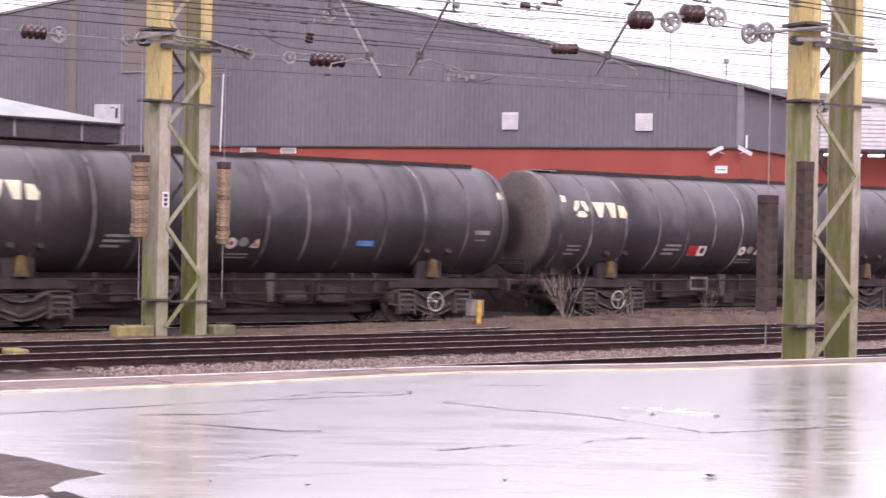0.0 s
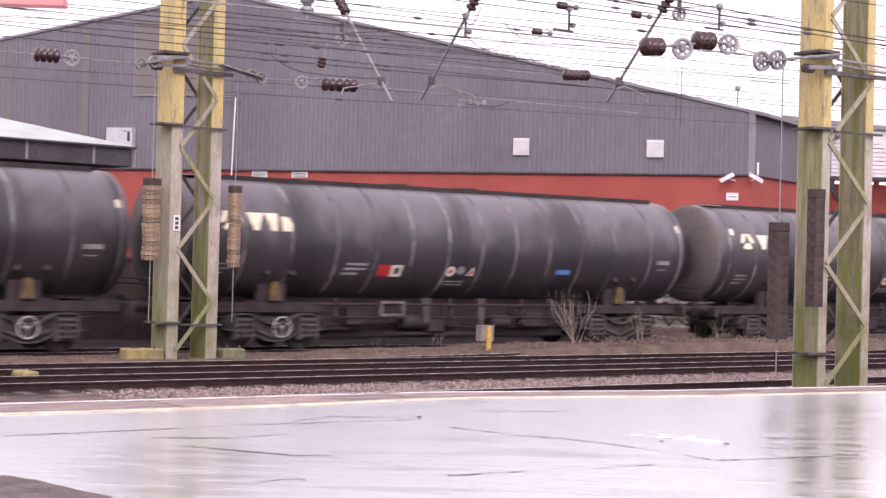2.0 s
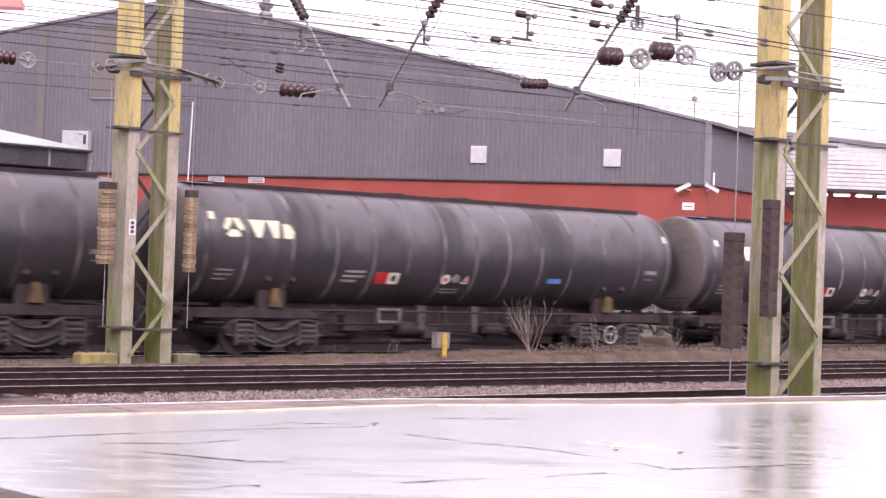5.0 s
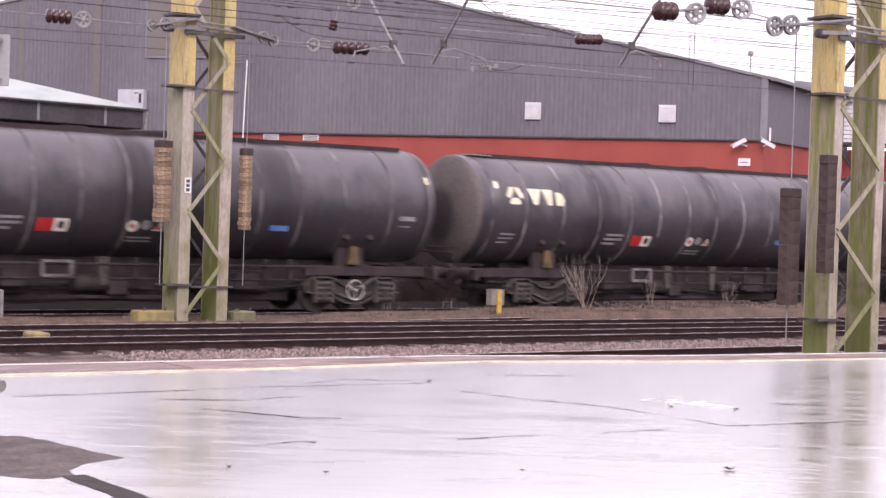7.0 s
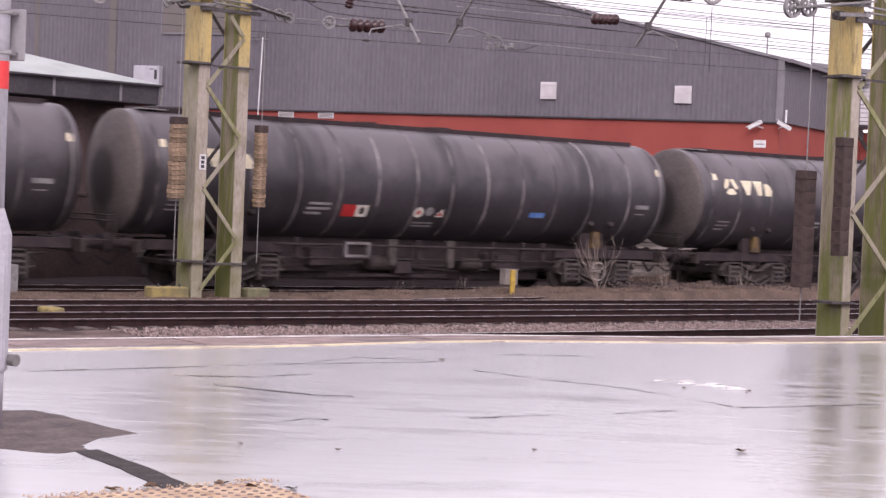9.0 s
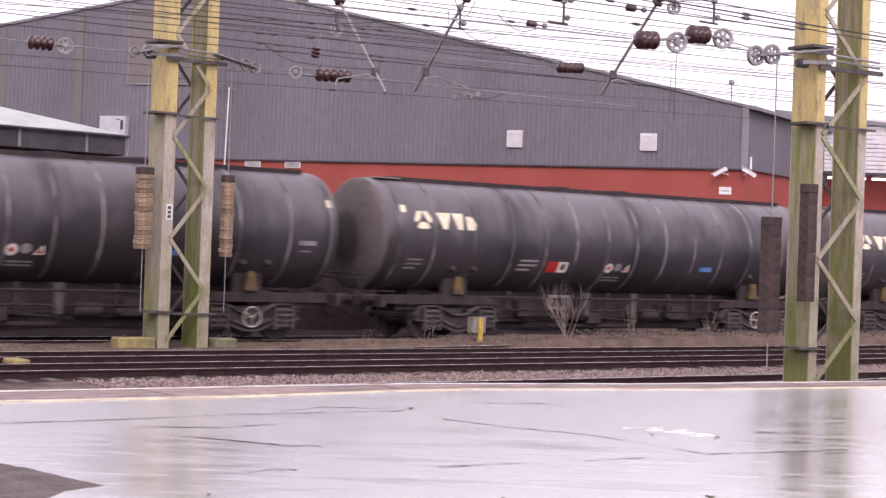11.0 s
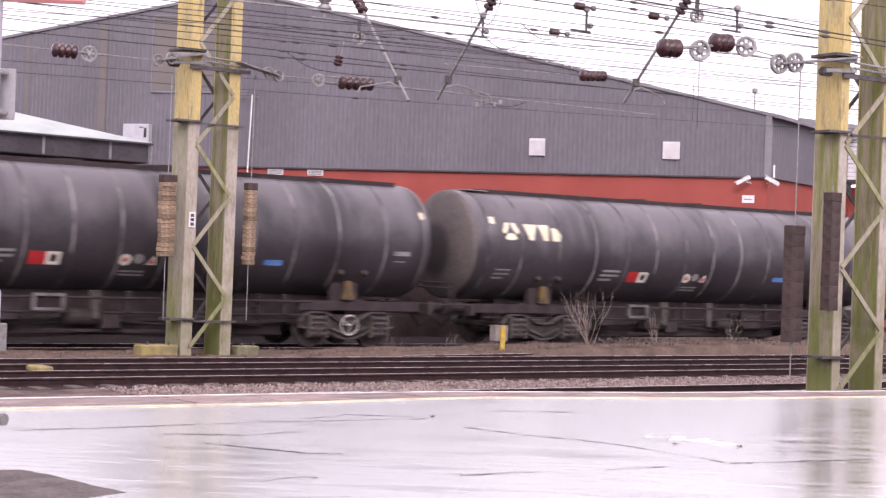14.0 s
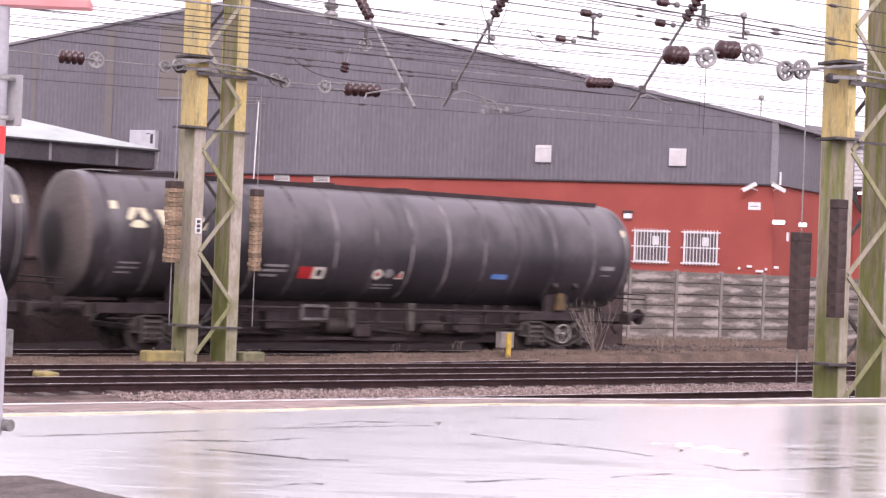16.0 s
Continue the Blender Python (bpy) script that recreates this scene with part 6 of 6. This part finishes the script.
CRACKS = [[(8.7, 11.39), (8.85, 10.64), (9.09, 10.07), (9.12, 9.32), (9.08, 8.65)], [(9.08, 8.65), (9.57, 8.57), (10.49, 8.43)], [(4.97, 12.18), (6.22, 12.19), (7.2, 12.25), (8.88, 12.08)], [(7.73, 12.37), (8.29, 12.61), (8.84, 12.24)],
          [(5.98, 10.98), (6.39, 10.21), (6.68, 10.06)], [(5.37, 9.04), (5.63, 9.12), (5.78, 9.02)], [(6.7, 8.8), (7.12, 8.79), (7.44, 8.75)], [(7.86, 8.67), (8.22, 8.68), (8.53, 8.65)], [(5.99, 11.65), (6.55, 11.39), (7.18, 11.48)], [(9.88, 12.57), (11.06, 12.11)]]


def crack(points, seed):
    rng = random.Random(seed)
    left, right = [], []
    for (a, b), (c, d) in zip(points, points[1:]):
        k = max(4, int(math.hypot(c - a, d - b) / 0.06))
        for i in range(k):
            f = i / k
            x, y = a + (c - a) * f + rng.uniform(-0.012, 0.012), b + (d - b) * f + rng.uniform(-0.012, 0.012)
            w = rng.choice((0.003, 0.006, 0.010, 0.014))
            left.append((x - w, y - w * 1.2))
            right.append((x + w, y + w * 1.2))
    bm = bmesh.new()
    z = PLATFORM_Z + 0.004
    l = [bm.verts.new((x, y, z)) for x, y in left]
    r = [bm.verts.new((x, y, z)) for x, y in right]
    for k in range(len(l) - 1):
        bm.faces.new((l[k], l[k + 1], r[k + 1], r[k]))
    tagged(finish("crack", bm, M_TAR), "thin dark crack in the wet tarmac", "crack", "cracks in the platform", "structure")


for k, c in enumerate(CRACKS):
    crack(c, k)


def paint_marks():
    for k, (x, y, w, h) in enumerate(((9.90, 10.30, 0.16, 0.05), (10.06, 10.22, 0.10, 0.10), (9.92, 10.06, 0.12, 0.06), (10.0, 9.92, 0.18, 0.05), (10.06, 9.80, 0.12, 0.10), (10.16, 9.98, 0.12, 0.05), (10.03, 9.62, 0.16, 0.06), (10.12, 9.70, 0.08, 0.08))):
        flat("paint_mark", rough_outline([(x - w * 0.6, y - h * 0.5), (x + w * 0.6, y - h * 0.5), (x + w * 0.6, y + h * 0.5), (x - w * 0.6, y + h * 0.5)], k + 20, 0.02, 3), M_LINE, "worn white paint mark on the tarmac", "paint mark", 0.003)


paint_marks()


def fallen_leaf(x, y, s, seed):
    rng = random.Random(seed)
    bm = bmesh.new()
    c = bm.verts.new((0, 0, 0.02 * s))
    ring = [bm.verts.new((s * rng.uniform(0.6, 1.1) * math.cos(a * 0.7), s * rng.uniform(0.5, 0.9) * math.sin(a * 0.7), s * rng.uniform(0.0, 0.5))) for a in range(9)]
    for k in range(9):
        bm.faces.new((c, ring[k], ring[(k + 1) % 9]))
    o = finish("fallen_leaf", bm, M_LEAF)
    o.location = (x, y, PLATFORM_Z + 0.004)
    tagged(o, "curled dead brown leaf on the wet platform", "leaf", "fallen leaves")


for k, (x, y, s) in enumerate(((7.38, 6.99, 0.05), (10.0, 9.42, 0.035), (9.6, 9.75, 0.03), (4.2, 6.9, 0.04), (3.95, 7.15, 0.05), (3.6, 7.22, 0.04), (3.4, 7.2, 0.045), (4.05, 7.02, 0.05), (3.8, 7.1, 0.035), (8.95, 12.2, 0.04), (5.1, 7.9, 0.02), (4.7, 8.3, 0.02), (6.2, 7.5, 0.02))):
    fallen_leaf(x, y, s, k)


M_SIGNFACE = material("faded_sign_face", (0.62, 0.46, 0.42), (0.55, 0.42, 0.38), rough=0.5, bump=0, spread=0.1)
tagged(scatter_stones("edge_litter", 2.95, 4.25, 7.10, 7.20, PLATFORM_Z + 0.010, 320, 0.002, 0.008, M_TACTILE, "dry straw and leaf litter along the tactile slabs", 0.006), category="litter")
M_PINK = material("faded_red_edge", (0.62, 0.22, 0.22), (0.55, 0.25, 0.25), rough=0.5, bump=0, spread=0.1)


def sign_column():
    c = tagged(empty("sign_column", 3.63, 9.37, PLATFORM_Z), "grey steel column with a red band and signs", "column")
    z = -PLATFORM_Z
    part("base", lathe(bmesh.new(), [(0.0, 0.072), (0.30, 0.074), (0.34, 0.078)], Matrix.Identity(4), 24), M_POLE, c, "", True)
    bm = bmesh.new()
    lathe(bm, [(0.335, 0.088), (0.36, 0.094), (1.13, 0.094), (1.28, 0.046)], Matrix.Identity(4), 12)
    b = part("door_section", bm, M_POLE, c, "grey base compartment with a door")
    part("door", boxed(-0.05, 0.03, -0.098, -0.085, 0.40, 1.04, 0.006), M_POLE, b)
    part("lock", tube(bmesh.new(), (0.09, -0.03, 0.40), (0.115, -0.09, 0.40), 0.035, sides=12), M_GALV, b)
    part("shaft", tube(bmesh.new(), (0, 0, 1.27), (0, 0, 6.2), 0.043, sides=20), M_POLE, c, "", True)
    part("red_band", tube(bmesh.new(), (0, 0, 1.97), (0, 0, 2.13), 0.0455, sides=20), M_SIGNRED, c, "red reflective band")
    s = part("sign_plate", boxed(0.0, 0.115, 0.06, 0.075, 2.14, 2.44, 0.006, pose(0, 0, 0, 0, 0, -40)), M_SIGNBACK, c, "grey back of a small sign")
    for zz in (2.18, 2.41):
        part("clamp", boxed(-0.055, 0.075, -0.055, 0.06, zz - 0.012, zz + 0.012, 0.004, pose(0, 0, 0, 0, 0, -40)), M_GALV, s)
    h = part("hanging_sign", boxed(-0.5, 0.505, -0.06, 0.06, 2.835, 3.40, 0.02, pose(0, 0, 0, 0, 0, -36)), M_SIGNFACE, c, "faded cream-pink hanging sign with a red lower edge")
    part("sign_border", boxed(-0.505, 0.51, -0.065, 0.065, 2.828, 2.872, 0.004, pose(0, 0, 0, 0, 0, -36)), M_PINK, h)


sign_column()


# ---- behind the camera: an unseen wall, added to close the place ----
def closing_wall():
    b = tagged(empty("station_building", 0, -9, 0), "plain unseen wall added behind the platform", "building")
    part("wall", boxed(-30, 30, -0.4, 0, 0.8, 6), M_COPING, b)


closing_wall()


# ---- what moves ----
TRAIN = [(0, 30.24), (0.5, 27.41), (1, 24.46), (1.5, 21.75), (2, 18.91), (2.5, 16.21), (3, 13.32), (3.5, 10.67), (4, 7.88), (4.2, 6.83), (6.3, -4.13), (6.5, -5.19), (7, -7.89), (7.5, -10.35), (8, -12.95), (8.5, -15.33), (9, -17.91), (9.5, -20.32), (10, -22.89), (10.2, -23.91), (12.3, -34.20), (12.5, -35.26), (13, -37.90), (13.5, -40.46), (14, -43.19), (14.5, -45.78), (15, -48.58), (15.5, -51.25), (16, -54.05)]  # seconds, and how far along its track the train has come


def train_at(t):
    ts, xs = zip(*TRAIN)
    return float(np.interp(t, ts, xs))


def motions():
    for n, w in zip(range(-2, 5), WAGONS):
        walk(w, [(t, pose(x + n * PITCH, TRAIN_Y, 0)) for t, x in TRAIN])
        for bogie_part in w.children:
            for ob in bogie_part.children:
                if ob.name.startswith("wheelset"):
                    rows = []
                    for k in range(161):
                        turn = math.degrees((train_at(k / 10) - TRAIN[0][1]) / 0.455)
                        rows.append((k / 10, pose(ob.location.x, 0, 0.455, 0, turn, 0)))
                    walk(ob, rows)


motions()
